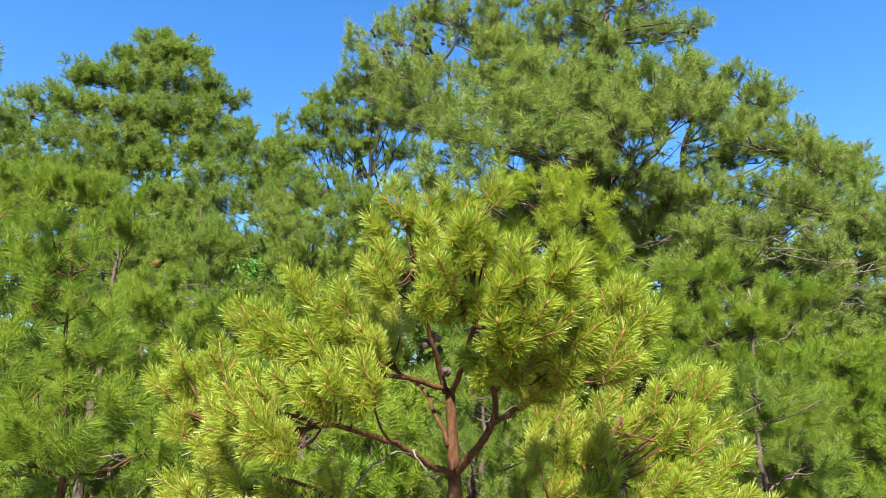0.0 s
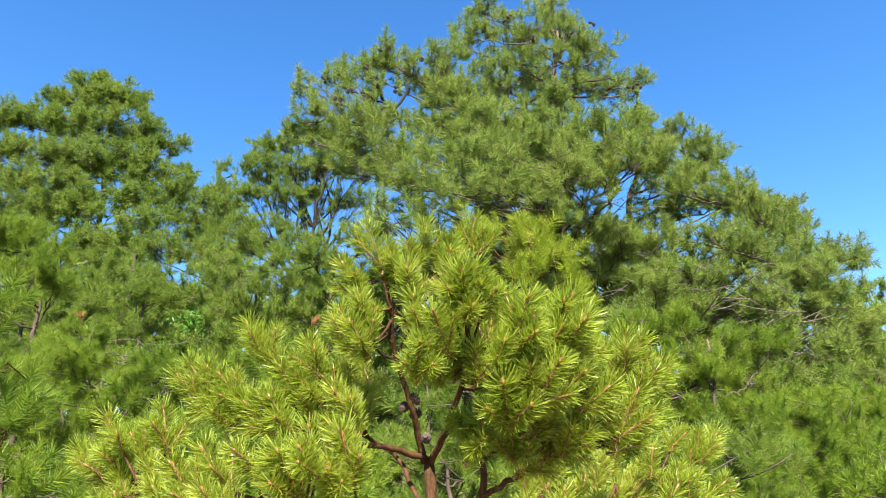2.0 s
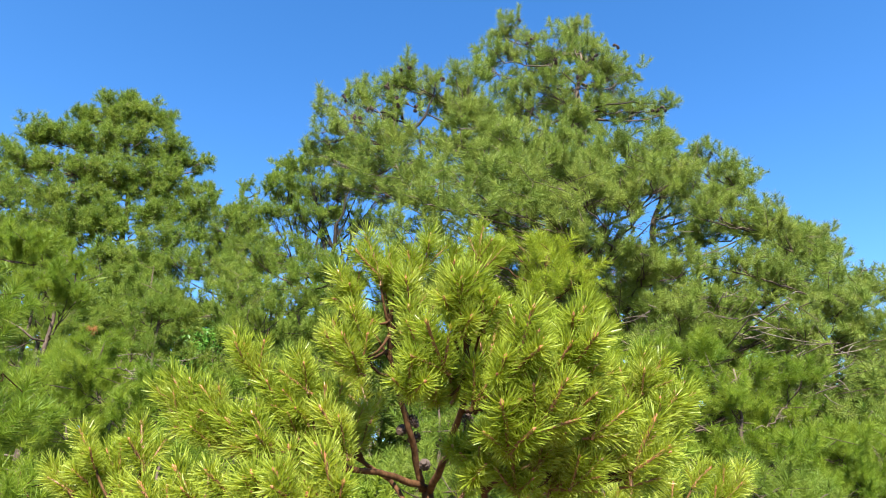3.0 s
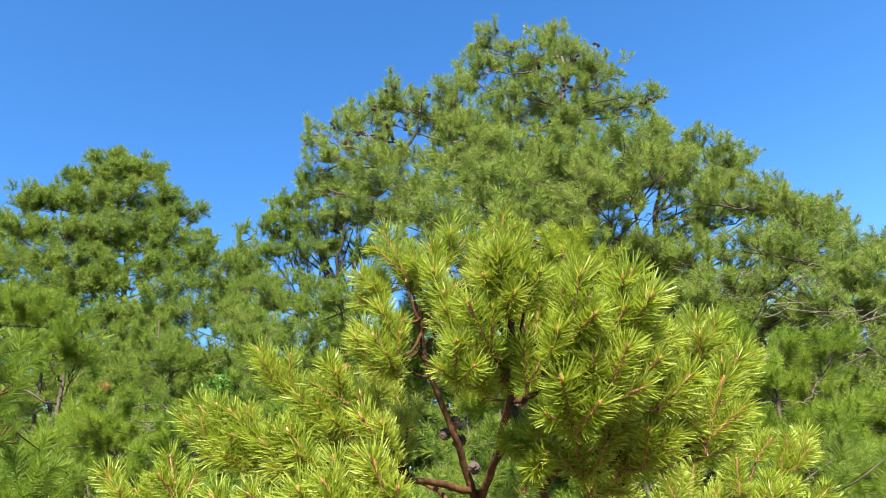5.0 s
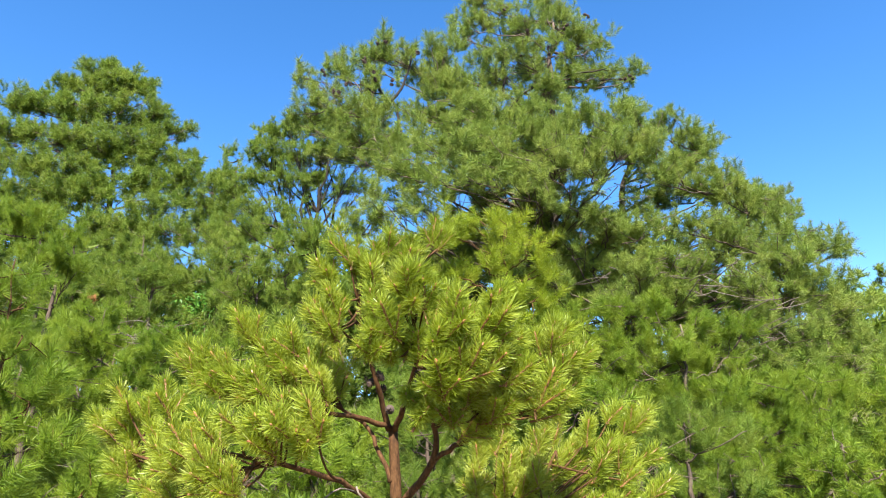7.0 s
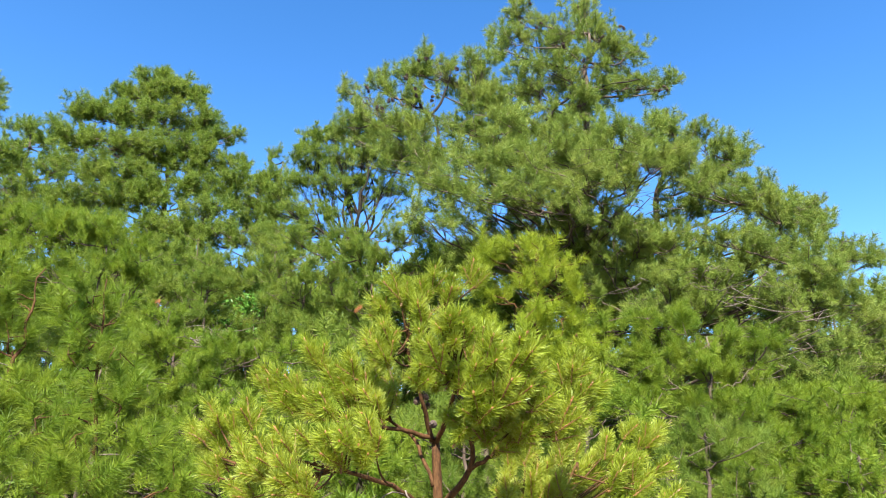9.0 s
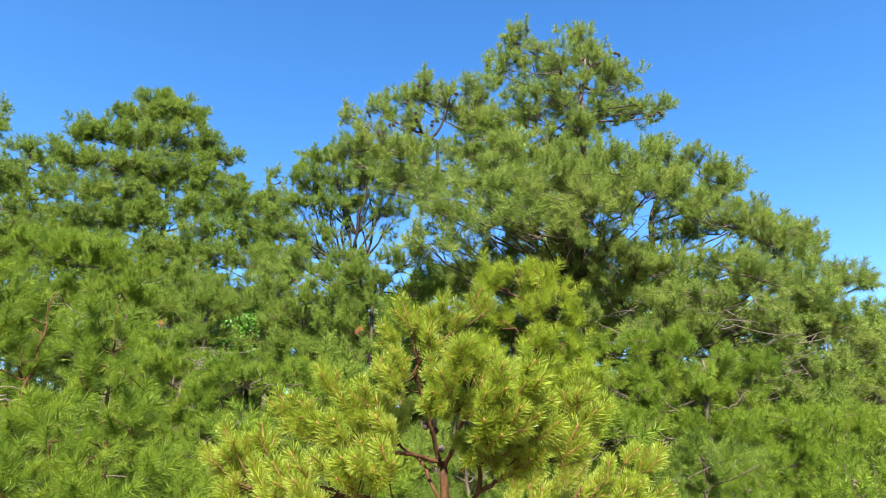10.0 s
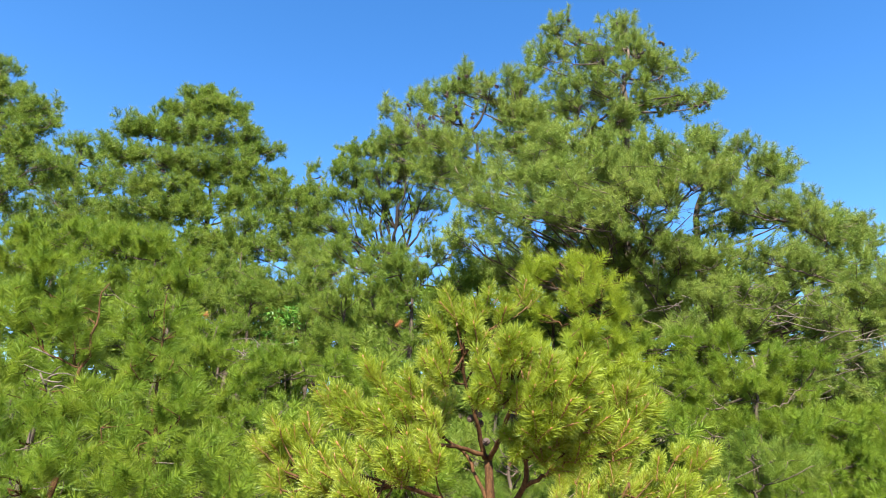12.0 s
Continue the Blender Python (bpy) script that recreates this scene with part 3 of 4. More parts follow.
tier_2 = [
    (3.88, 8.8, 5.02, 0.63, 0.3), (4.59, 8.8, 5.09, 0.75, 0.3), (5.39, 9, 5.03, 0.68, 0.3), (6.18, 9.2, 4.88, 0.71, 0.31),
    (3.18, 9.2, 4.71, 0.63, 0.24), (3.68, 8.9, 4.45, 0.62, 0.23), (4.33, 8.6, 4.43, 0.72, 0.2), (4.24, 8.7, 4.01, 0.52, 0.16),
    (5.34, 8.8, 4.28, 0.76, 0.21), (6.24, 9.2, 4.22, 0.6, 0.27), (3.27, 9.6, 4.29, 0.55, 0.25), (5.63, 8.8, 3.51, 0.86, 0.23),
    (5.81, 9, 2.96, 0.87, 0.35), (5.27, 9, 3.71, 0.46, 0.15), (6.91, 9.4, 5.14, 0.49, 0.23), (7.38, 9.4, 5.05, 0.28, 0.12),
]
tier_3 = [
    (6.27, 9.2, 4.58, 0.76, 0.29), (7.06, 9.6, 4.33, 0.6, 0.31), (7.5, 9.8, 3.91, 0.61, 0.39), (7.74, 9.8, 3.26, 0.62, 0.5),
    (2.71, 8.8, 4.67, 0.42, 0.19), (2.25, 8.8, 4.38, 0.37, 0.18), (3.21, 8.6, 5.17, 0.42, 0.17), (2.87, 8.4, 3.86, 0.4, 0.16),
]
inner_1 = [
    (4.92, 11, 8.22, 0.36, 0.31), (5.35, 11, 7.9, 0.47, 0.36), (4.92, 10.8, 7.17, 0.54, 0.34), (6.24, 11.4, 7.86, 0.38, 0.24),
    (6.51, 11.5, 7.79, 0.3, 0.21), (5.91, 11.4, 7.34, 0.48, 0.3), (5.02, 10.4, 6.46, 0.52, 0.37), (6.02, 10.6, 6.45, 0.49, 0.32),
    (6.89, 11.4, 7.04, 0.23, 0.31), (6.57, 10.8, 6.25, 0.56, 0.35), (7.59, 11.6, 6.77, 0.39, 0.32), (8.32, 12, 6.62, 0.47, 0.25),
    (7.45, 11.2, 5.95, 0.69, 0.35), (3.27, 11, 5.67, 0.41, 0.21), (3.85, 10.4, 5.54, 0.49, 0.25),
]
inner_2 = [
    (4.33, 10, 5.31, 0.56, 0.3), (5.15, 10, 5.38, 0.67, 0.31), (6.03, 10.2, 5.31, 0.6, 0.3), (7, 10.4, 5.13, 0.63, 0.32),
    (3.66, 10.4, 4.94, 0.56, 0.24), (4.04, 10.1, 4.66, 0.55, 0.24), (4.83, 9.8, 4.65, 0.64, 0.2), (4.74, 9.9, 4.18, 0.47, 0.16),
    (6.07, 10, 4.49, 0.68, 0.21), (6.87, 10.4, 4.4, 0.53, 0.27), (3.6, 10.8, 4.46, 0.49, 0.25), (6.42, 10, 3.63, 0.77, 0.23),
    (6.42, 10.2, 3, 0.77, 0.36), (5.97, 10.2, 3.84, 0.41, 0.15), (7.92, 10.6, 5.46, 0.44, 0.23), (8.36, 10.6, 5.36, 0.25, 0.13),
]
inner_3 = [
    (7.22, 10.4, 4.84, 0.69, 0.3), (8.07, 10.8, 4.55, 0.54, 0.32), (8.39, 11, 4.07, 0.55, 0.39), (8.71, 11, 3.34, 0.55, 0.5),
    (3, 10, 4.92, 0.37, 0.19), (2.51, 10, 4.6, 0.33, 0.19), (3.73, 9.8, 5.49, 0.38, 0.18), (3.34, 9.6, 4.03, 0.35, 0.16),
]
pine((5.0, 12.0, 0), 'spreading old pine with long level boughs and bare inner twigs', [(5.0, 12.0, -0.1), (4.9, 12.1, 4.0), (4.9, 12.2, 7.3), (5.6, 12.0, 8.6)], 0.15, tier_1 + tier_2 + tier_3, TUFTS_FAR, NEEDLES_OLIVE, BARK_OLD, 12, density=1.3, size=1.27, dead=10, twigs=[(3.93, 7.9, 4.36), (4.84, 8.0, 4.33), (5.21, 8.0, 3.77), (5.25, 8.1, 3.25), (4.85, 8.0, 2.95), (2.99, 8.2, 4.13), (4.48, 8.1, 3.66), (4.2, 7.9, 4.04), (5.6, 8.2, 3.55)], behind=inner_1 + inner_2 + inner_3)

tier_1 = [
    (-8.58, 16.2, 12.51, 0.46, 0.33), (-7.93, 16.3, 12.68, 0.49, 0.25), (-8.76, 16.2, 12, 0.61, 0.33), (-7.63, 16.2, 12.12, 0.78, 0.4),
    (-9.49, 16.2, 12.09, 0.27, 0.3), (-7.13, 16.3, 12.09, 0.33, 0.32), (-9.96, 15.8, 11.34, 0.56, 0.29), (-10.26, 15.8, 11.15, 0.34, 0.21),
    (-9.05, 16, 11.09, 0.78, 0.51), (-7.8, 15.9, 11.06, 0.95, 0.56), (-6.79, 16.4, 11.26, 0.51, 0.46), (-6.28, 16.6, 10.89, 0.43, 0.27),
    (-5.9, 16.6, 10.96, 0.21, 0.13), (-10.65, 15.6, 10.65, 0.19, 0.21), (-10.2, 15.7, 10.24, 0.63, 0.39), (-9.08, 15.7, 10.08, 0.86, 0.49),
]
tier_2 = [
    (-7.85, 15.6, 9.96, 0.92, 0.47), (-6.78, 15.8, 10.08, 0.72, 0.47), (-9.55, 15.6, 9.3, 0.76, 0.45), (-8.27, 15.4, 9.05, 0.82, 0.4),
    (-6.44, 16, 9.55, 0.73, 0.4), (-5.82, 16.6, 10.04, 0.38, 0.2), (-8.65, 15.4, 8.44, 0.98, 0.46), (-7.74, 15.2, 8.29, 0.62, 0.28),
    (-6.53, 15.6, 8.74, 0.62, 0.32), (-5.65, 15.8, 9.03, 0.71, 0.38), (-5.81, 15.2, 7.92, 0.91, 0.36), (-7.44, 15.2, 7.39, 0.93, 0.34),
    (-6.28, 15, 7.26, 0.9, 0.36),
]
inner_1 = [
    (-9.27, 17.6, 13.13, 0.39, 0.32), (-8.59, 17.7, 13.32, 0.42, 0.25), (-9.24, 17.6, 12.59, 0.51, 0.32), (-8.21, 17.6, 12.72, 0.67, 0.38),
    (-10.19, 17.6, 12.68, 0.23, 0.29), (-7.52, 17.7, 12.68, 0.28, 0.31), (-10.55, 17.2, 11.91, 0.48, 0.28), (-11.16, 17.2, 11.69, 0.29, 0.21),
    (-9.73, 17.4, 11.62, 0.66, 0.49), (-8.26, 17.3, 11.6, 0.81, 0.54), (-7.35, 17.8, 11.78, 0.43, 0.44), (-6.7, 18, 11.38, 0.36, 0.26),
    (-6.48, 18, 11.45, 0.18, 0.12), (-11.5, 17, 11.17, 0.15, 0.21), (-11.13, 17.1, 10.72, 0.54, 0.38), (-9.83, 17.1, 10.55, 0.74, 0.47),
]
inner_2 = [
    (-8.29, 17, 10.43, 0.79, 0.46), (-7.41, 17.2, 10.55, 0.62, 0.45), (-10.11, 17, 9.72, 0.65, 0.43), (-8.85, 16.8, 9.46, 0.7, 0.38),
    (-6.79, 17.4, 9.97, 0.62, 0.38), (-6.2, 18, 10.46, 0.32, 0.19), (-9.5, 16.8, 8.8, 0.85, 0.45),
    (-6.25, 17.2, 9.41, 0.61, 0.37), (-7.86, 16.6, 7.68, 0.8, 0.33),
    (-6.79, 16.4, 7.55, 0.77, 0.35),
]
pine((-7.4, 16.4, 0), 'tall pine with a rounded dense green crown', [(-7.4, 16.4, -0.1), (-7.5, 16.4, 5.0), (-7.6, 16.3, 9.0), (-7.8, 16.3, 11.3)], 0.16, tier_1 + tier_2, TUFTS_DIM, NEEDLES_DEEP, BARK_OLD, 13, density=2.5, size=1.45, fill=0.8, dead=6, behind=inner_1 + inner_2)

tier_1 = [
    (-13.32, 18.5, 11.84, 0.72, 0.44), (-13.58, 18.5, 12.09, 0.23, 0.27), (-12.74, 18.5, 11.46, 0.53, 0.34), (-13.95, 18.5, 11.54, 0.27, 0.17),
    (-13.25, 18.3, 10.71, 1.05, 0.52), (-11.99, 18.2, 10.48, 0.8, 0.5), (-12.46, 18, 9.67, 1.21, 0.58), (-11.29, 18, 9.39, 0.77, 0.56),
    (-13.47, 18, 9.95, 0.82, 0.51), (-10.4, 17.6, 8.71, 1.13, 0.42), (-12.55, 17.6, 8.62, 1.18, 0.48), (-11.49, 17.6, 8.74, 1.15, 0.47),
    (-13.85, 17.8, 8.96, 1.23, 0.5),
]
inner_1 = [
    (-13.92, 19.5, 12.09, 0.59, 0.41), (-13.98, 19.5, 12.36, 0.19, 0.25), (-13.13, 19.5, 11.7, 0.43, 0.32), (-14.62, 19.5, 11.78, 0.22, 0.16),
    (-14.07, 19.3, 10.91, 0.87, 0.49), (-12.44, 19.2, 10.68, 0.66, 0.46), (-13.24, 19, 9.84, 1.01, 0.54), (-12.04, 19, 9.55, 0.64, 0.53),
    (-14.23, 19, 10.13, 0.68, 0.48), (-10.97, 18.6, 8.85, 0.94, 0.39), (-12.98, 18.6, 8.76, 0.98, 0.45), (-11.85, 18.6, 8.89, 0.96, 0.44),
    (-14.74, 18.8, 9.1, 1.03, 0.47),
]
pine((-13.3, 18.5, 0), 'slender pine standing behind the others', [(-13.3, 18.5, -0.1), (-13.2, 18.5, 7.0), (-13.3, 18.5, 11.9)], 0.15, tier_1, TUFTS_DIM, NEEDLES_DEEP, BARK_OLD, 14, density=1.5, size=1.5, dead=3, behind=inner_1)

tier_1 = [
    (-10.88, 11.5, 10.28, 0.38, 0.34), (-10.55, 11.5, 9.75, 0.5, 0.33), (-10.09, 11.5, 9.24, 0.51, 0.35), (-9.45, 11.4, 9.19, 0.23, 0.25),
    (-9.27, 11.4, 8.8, 0.2, 0.1), (-10.3, 11.5, 8.8, 0.72, 0.41), (-9.74, 11.4, 8.61, 0.5, 0.25), (-10.03, 11.3, 8.06, 0.7, 0.36),
    (-9.58, 11.3, 8, 0.48, 0.27), (-11.39, 11.6, 9.65, 0.61, 0.76), (-10.98, 11.6, 8.2, 0.74, 0.88), (-9.61, 11.2, 7.4, 0.82, 0.29),
    (-8.87, 11.2, 7.62, 0.46, 0.2), (-9.25, 11.2, 7.68, 0.53, 0.23), (-10.06, 11.2, 6.81, 0.97, 0.67),
]
inner_1 = [
    (-11.86, 12.7, 10.91, 0.33, 0.33), (-11.46, 12.7, 10.34, 0.43, 0.32), (-10.92, 12.7, 9.78, 0.44, 0.34), (-10.21, 12.6, 9.73, 0.19, 0.24),
    (-10.23, 12.6, 9.31, 0.17, 0.1), (-11.25, 12.7, 9.3, 0.63, 0.4), (-10.62, 12.6, 9.1, 0.43, 0.24), (-10.84, 12.5, 8.51, 0.6, 0.36),
    (-10.39, 12.5, 8.44, 0.42, 0.26), (-12.32, 12.8, 10.22, 0.52, 0.74), (-12.09, 12.8, 8.64, 0.64, 0.87), (-10.54, 12.4, 7.8, 0.71, 0.29),
    (-9.69, 12.4, 8.04, 0.4, 0.2), (-10.21, 12.4, 8.1, 0.46, 0.23), (-11.11, 12.4, 7.15, 0.84, 0.66),
]
pine((-10.9, 11.6, 0), 'tall dark pine with upswept shoots', [(-10.9, 11.6, -0.1), (-10.9, 11.6, 5.0), (-10.9, 11.5, 10.2)], 0.17, tier_1, TUFTS_DIM, NEEDLES_DEEP, BARK_OLD, 15, density=1.2, size=1.15, dead=3, behind=inner_1)

tier_1 = [
    (-3.69, 17, 11.06, 0.42, 0.31), (-3.12, 17, 11.31, 0.6, 0.31), (-2.33, 17, 11.48, 0.68, 0.31), (-1.53, 17, 11.4, 0.85, 0.41),
    (-3.75, 17, 10.27, 0.66, 0.41), (-2.86, 16.8, 10.39, 0.83, 0.37), (-1.93, 17, 10.5, 0.83, 0.4), (-0.88, 17.2, 10.62, 0.84, 0.65),
    (-3.95, 17, 9.51, 0.74, 0.33), (-2.94, 16.6, 9.44, 0.57, 0.25), (-4.62, 17, 9.21, 0.59, 0.33), (-4.25, 16.8, 8.49, 0.81, 0.32),
    (-3.12, 16.6, 8.44, 0.46, 0.18), (-2.25, 17.2, 9.63, 0.48, 0.23), (-1.02, 17.2, 9.47, 0.65, 0.29), (-3.57, 16.6, 7.81, 0.78, 0.34),
]
inner_1 = [
    (-4.04, 17.9, 11.28, 0.35, 0.29), (-3.22, 17.9, 11.54, 0.5, 0.29), (-2.24, 17.9, 11.73, 0.56, 0.29), (-1.44, 17.9, 11.64, 0.7, 0.38),
    (-3.84, 17.9, 10.47, 0.55, 0.38), (-3, 17.7, 10.59, 0.69, 0.34), (-2.13, 17.9, 10.7, 0.69, 0.38), (-0.93, 18.1, 10.82, 0.7, 0.61),
]
# Trunk and fan look shaded through their bark colour, darkened from old bark.
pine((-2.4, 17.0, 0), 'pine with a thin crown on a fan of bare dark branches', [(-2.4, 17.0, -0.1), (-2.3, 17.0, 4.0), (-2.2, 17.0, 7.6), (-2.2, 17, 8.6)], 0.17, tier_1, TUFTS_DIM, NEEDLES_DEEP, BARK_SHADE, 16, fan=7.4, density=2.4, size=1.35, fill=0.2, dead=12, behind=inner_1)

tier_1 = [
    (-5.69, 20.1, 12.01, 0.23, 0.29), (-5.77, 20, 11.35, 0.46, 0.28), (-5.42, 20, 10.91, 0.78, 0.36), (-6.22, 20, 10.79, 0.78, 0.4),
    (-6.49, 19.8, 10.04, 0.97, 0.48), (-5.28, 19.8, 9.96, 0.96, 0.47), (-5.75, 19.6, 9.14, 1.33, 0.54),
]
inner_1 = [
    (-6.01, 21, 12.17, 0.19, 0.26), (-6.22, 20.9, 11.48, 0.37, 0.26), (-5.64, 20.9, 11.04, 0.64, 0.33), (-6.45, 20.9, 10.9, 0.64, 0.37),
    (-6.63, 20.7, 10.14, 0.8, 0.44), (-5.63, 20.7, 10.06, 0.79, 0.44), (-5.92, 20.5, 9.21, 1.1, 0.5),
]
pine((-5.4, 20.2, 0), 'distant pine showing its pointed top', [(-5.4, 20.2, -0.1), (-5.4, 20.2, 6.0), (-5.4, 20.2, 11.8)], 0.15, tier_1, TUFTS_DIM, NEEDLES_DEEP, BARK_OLD, 17, density=1.7, size=1.5, dead=3, behind=inner_1)

# ---- the middle storey ----
tier_1 = [
    (-5.22, 14.6, 6.99, 0.86, 0.46), (-4.18, 14.6, 6.86, 0.84, 0.45), (-3.24, 14.4, 6.51, 0.81, 0.38), (-6.18, 14.6, 6.51, 0.87, 0.46),
    (-5.47, 14.4, 6.01, 0.84, 0.45), (-4.29, 14.3, 5.87, 0.81, 0.43), (-3.34, 14.6, 5.68, 0.67, 0.38), (-4.88, 14.2, 5.19, 0.81, 0.37),
    (-6.04, 14.6, 5.54, 0.7, 0.4), (-3.91, 14.2, 5.14, 0.79, 0.37), (-3.1, 14.4, 4.93, 0.65, 0.37), (-6.88, 14.6, 6.34, 0.88, 0.5),
    (-6.55, 14.5, 5.36, 0.85, 0.49),
]
inner_1 = [
    (-5.63, 15.6, 7.13, 0.72, 0.44), (-4.26, 15.6, 7, 0.71, 0.43), (-3.58, 15.4, 6.64, 0.69, 0.36), (-6.65, 15.6, 6.62, 0.73, 0.44),
    (-5.73, 15.4, 6.11, 0.7, 0.42), (-4.56, 15.3, 5.96, 0.68, 0.41), (-3.49, 15.6, 5.76, 0.56, 0.36), (-5.28, 15.2, 5.24, 0.68, 0.36),
    (-6.56, 15.6, 5.6, 0.59, 0.38), (-4.07, 15.2, 5.19, 0.67, 0.35), (-3.16, 15.4, 4.97, 0.55, 0.35), (-7.32, 15.6, 6.45, 0.74, 0.48),
    (-7.01, 15.5, 5.41, 0.72, 0.46),
]
pine((-3.6, 14.6, 0), 'half-grown pine in the dense middle of the stand', [(-3.6, 14.6, -0.1), (-3.6, 14.6, 3.0), (-3.7, 14.6, 6.2)], 0.12, tier_1, TUFTS_DIM, NEEDLES_DEEP, BARK_OLD, 18, density=1.3, size=1.1, dead=8, behind=inner_1)

tier_1 = [
    (-1.83, 9.4, 4.94, 0.48, 0.24), (-1.24, 9.2, 4.89, 0.48, 0.23), (-1.68, 9.2, 4.49, 0.51, 0.23), (-2.38, 9.6, 5.3, 0.45, 0.23),
    (-1.03, 9.2, 4.36, 0.42, 0.19), (-1.48, 9.3, 4.14, 0.42, 0.15),
    (-0.69, 9.4, 4.87, 0.43, 0.21), (-0.75, 9.4, 4.09, 0.42, 0.23), (-1.21, 9.6, 3.74, 0.43, 0.23), (-0.31, 9.2, 5.21, 0.43, 0.19),
    (-0.11, 9.8, 4.8, 0.35, 0.24), (-1.96, 9.6, 3.72, 0.3, 0.18), (-1.04, 9, 3.58, 0.4, 0.25), (-0.93, 8.7, 3.12, 0.39, 0.21),
]
tier_2 = [
    (-1.22, 9.2, 3.98, 0.32, 0.17), (-1.5, 9.8, 5.42, 0.36, 0.13), (-0.66, 9.7, 5.36, 0.28, 0.12),
]
pine((-1.0, 9.6, 0), 'half-grown pine under the old trees', [(-1.0, 9.6, -0.1), (-1.0, 9.5, 2.5), (-0.9, 9.5, 5.2)], 0.1, tier_1 + tier_2, TUFTS_FAR, NEEDLES_DEEP, BARK_OLD, 19, density=1.4, dead=12, brown=[(-1.12, 8.9, 3.86), (-4.03, 8.6, 3.98)])

tier_1 = [
    (-2.55, 7.3, 2.95, 0.41, 0.21), (-2.09, 7.2, 2.95, 0.33, 0.17), (-1.71, 7.4, 3.07, 0.41, 0.14), (-2.77, 7.2, 2.65, 0.33, 0.2),
    (-1.33, 7.4, 2.93, 0.33, 0.14), (-1.49, 7.2, 2.62, 0.39, 0.14), (-2.24, 7.4, 2.55, 0.33, 0.14), (-1.83, 7, 2.18, 0.38, 0.16),
    (-2.72, 7, 2.22, 0.39, 0.2), (-1.26, 7.2, 2.28, 0.39, 0.19), (-3.31, 7, 2.47, 0.41, 0.2), (-3.41, 7.2, 3.06, 0.34, 0.23),
    (-2.95, 6.8, 1.95, 0.39, 0.24), (-2.14, 6.8, 1.79, 0.44, 0.23), (-1.23, 6.8, 1.75, 0.43, 0.22), (-3.82, 7.2, 2.9, 0.43, 0.26),
]
pine((-2.6, 7.4, 0), 'bushy young pine in the shade of taller ones', [(-2.6, 7.4, -0.1), (-2.6, 7.4, 1.5), (-2.6, 7.4, 3.0)], 0.06, tier_1, TUFTS_MID, NEEDLES_FRESH, BARK_OLD, 20, density=1.62, size=1.3, dead=5, twigs=[(-2.86, 7.6, 3.28), (-2.57, 7.6, 3.06), (-3.15, 7.7, 3.22)], group='young pines')

tier_1 = [
    (-4.76, 8.4, 4.82, 0.34, 0.33), (-4.28, 8.4, 4.56, 0.42, 0.26), (-5.1, 8.2, 4.74, 0.43, 0.33), (-4.28, 8.2, 4.05, 0.5, 0.27),
    (-3.69, 8.2, 3.48, 0.39, 0.24), (-3.92, 8, 3.35, 0.47, 0.24), (-4.4, 8, 4.25, 0.4, 0.25), (-3.47, 8.2, 3.08, 0.3, 0.24),
    (-5.46, 8.2, 4.83, 0.44, 0.33), (-6.05, 8.4, 4.98, 0.46, 0.35), (-6.61, 8.4, 5.06, 0.58, 0.36), (-5.71, 8.2, 4.37, 0.53, 0.33),
    (-6.42, 8.2, 4.44, 0.56, 0.35), (-7.1, 8.4, 4.86, 0.59, 0.47),
]
pine((-4.6, 8.6, 0), 'young pine with fresh green upright shoots', [(-4.6, 8.6, -0.1), (-4.6, 8.6, 2.5), (-4.5, 8.5, 4.8)], 0.08, tier_1, TUFTS_MID, NEEDLES_FRESH, BARK_OLD, 21, density=1.7, size=1.35, dead=4, group='young pines')

tier_1 = [
    (2.89, 7.2, 3.37, 0.27, 0.15), (3.24, 7.2, 3.38, 0.35, 0.14), (2.71, 7.2, 3.01, 0.34, 0.21), (3.19, 7, 3.06, 0.41, 0.21),
    (3.78, 7.2, 3.25, 0.36, 0.16), (4.15, 7.2, 3.16, 0.32, 0.13), (2.88, 7, 2.72, 0.4, 0.2), (3.42, 7, 2.73, 0.41, 0.22),
    (3.92, 7.2, 2.77, 0.36, 0.19), (2.62, 6.9, 2.37, 0.32, 0.21), (2.42, 7.2, 2.8, 0.33, 0.22), (3.16, 7, 2.27, 0.33, 0.22),
    (3.59, 6.8, 2.27, 0.41, 0.22), (2.25, 7.2, 2.39, 0.33, 0.24), (2.07, 7.4, 3.1, 0.34, 0.18), (2.22, 7.6, 3.43, 0.35, 0.15),
]
pine((3.4, 7.1, 0), 'young pine with thick fresh green foliage', [(3.4, 7.1, -0.1), (3.4, 7.1, 1.8), (3.4, 7.0, 3.2)], 0.06, tier_1, TUFTS_MID, NEEDLES_FRESH, BARK_OLD, 22, density=1.82, size=1.3, dead=4, group='young pines')

tier_1 = [
    (4.04, 7, 2.42, 0.43, 0.23), (4.41, 7, 2.31, 0.44, 0.22), (4.88, 7.2, 2.46, 0.38, 0.2), (3.74, 6.8, 2.03, 0.41, 0.22),
    (4.17, 6.8, 1.98, 0.42, 0.23), (4.68, 7, 2.06, 0.44, 0.27), (3.71, 6.6, 1.67, 0.4, 0.21), (4.18, 6.6, 1.63, 0.41, 0.22),
    (3.24, 6.7, 1.83, 0.39, 0.24), (3.27, 6.6, 1.54, 0.39, 0.16), (4.53, 7.4, 2.46, 0.41, 0.25), (4.7, 7.2, 1.94, 0.41, 0.25),
    (4.17, 7.2, 1.94, 0.39, 0.24), (5.53, 7.6, 2.48, 0.37, 0.28), (5.37, 7.4, 1.82, 0.44, 0.27),
]
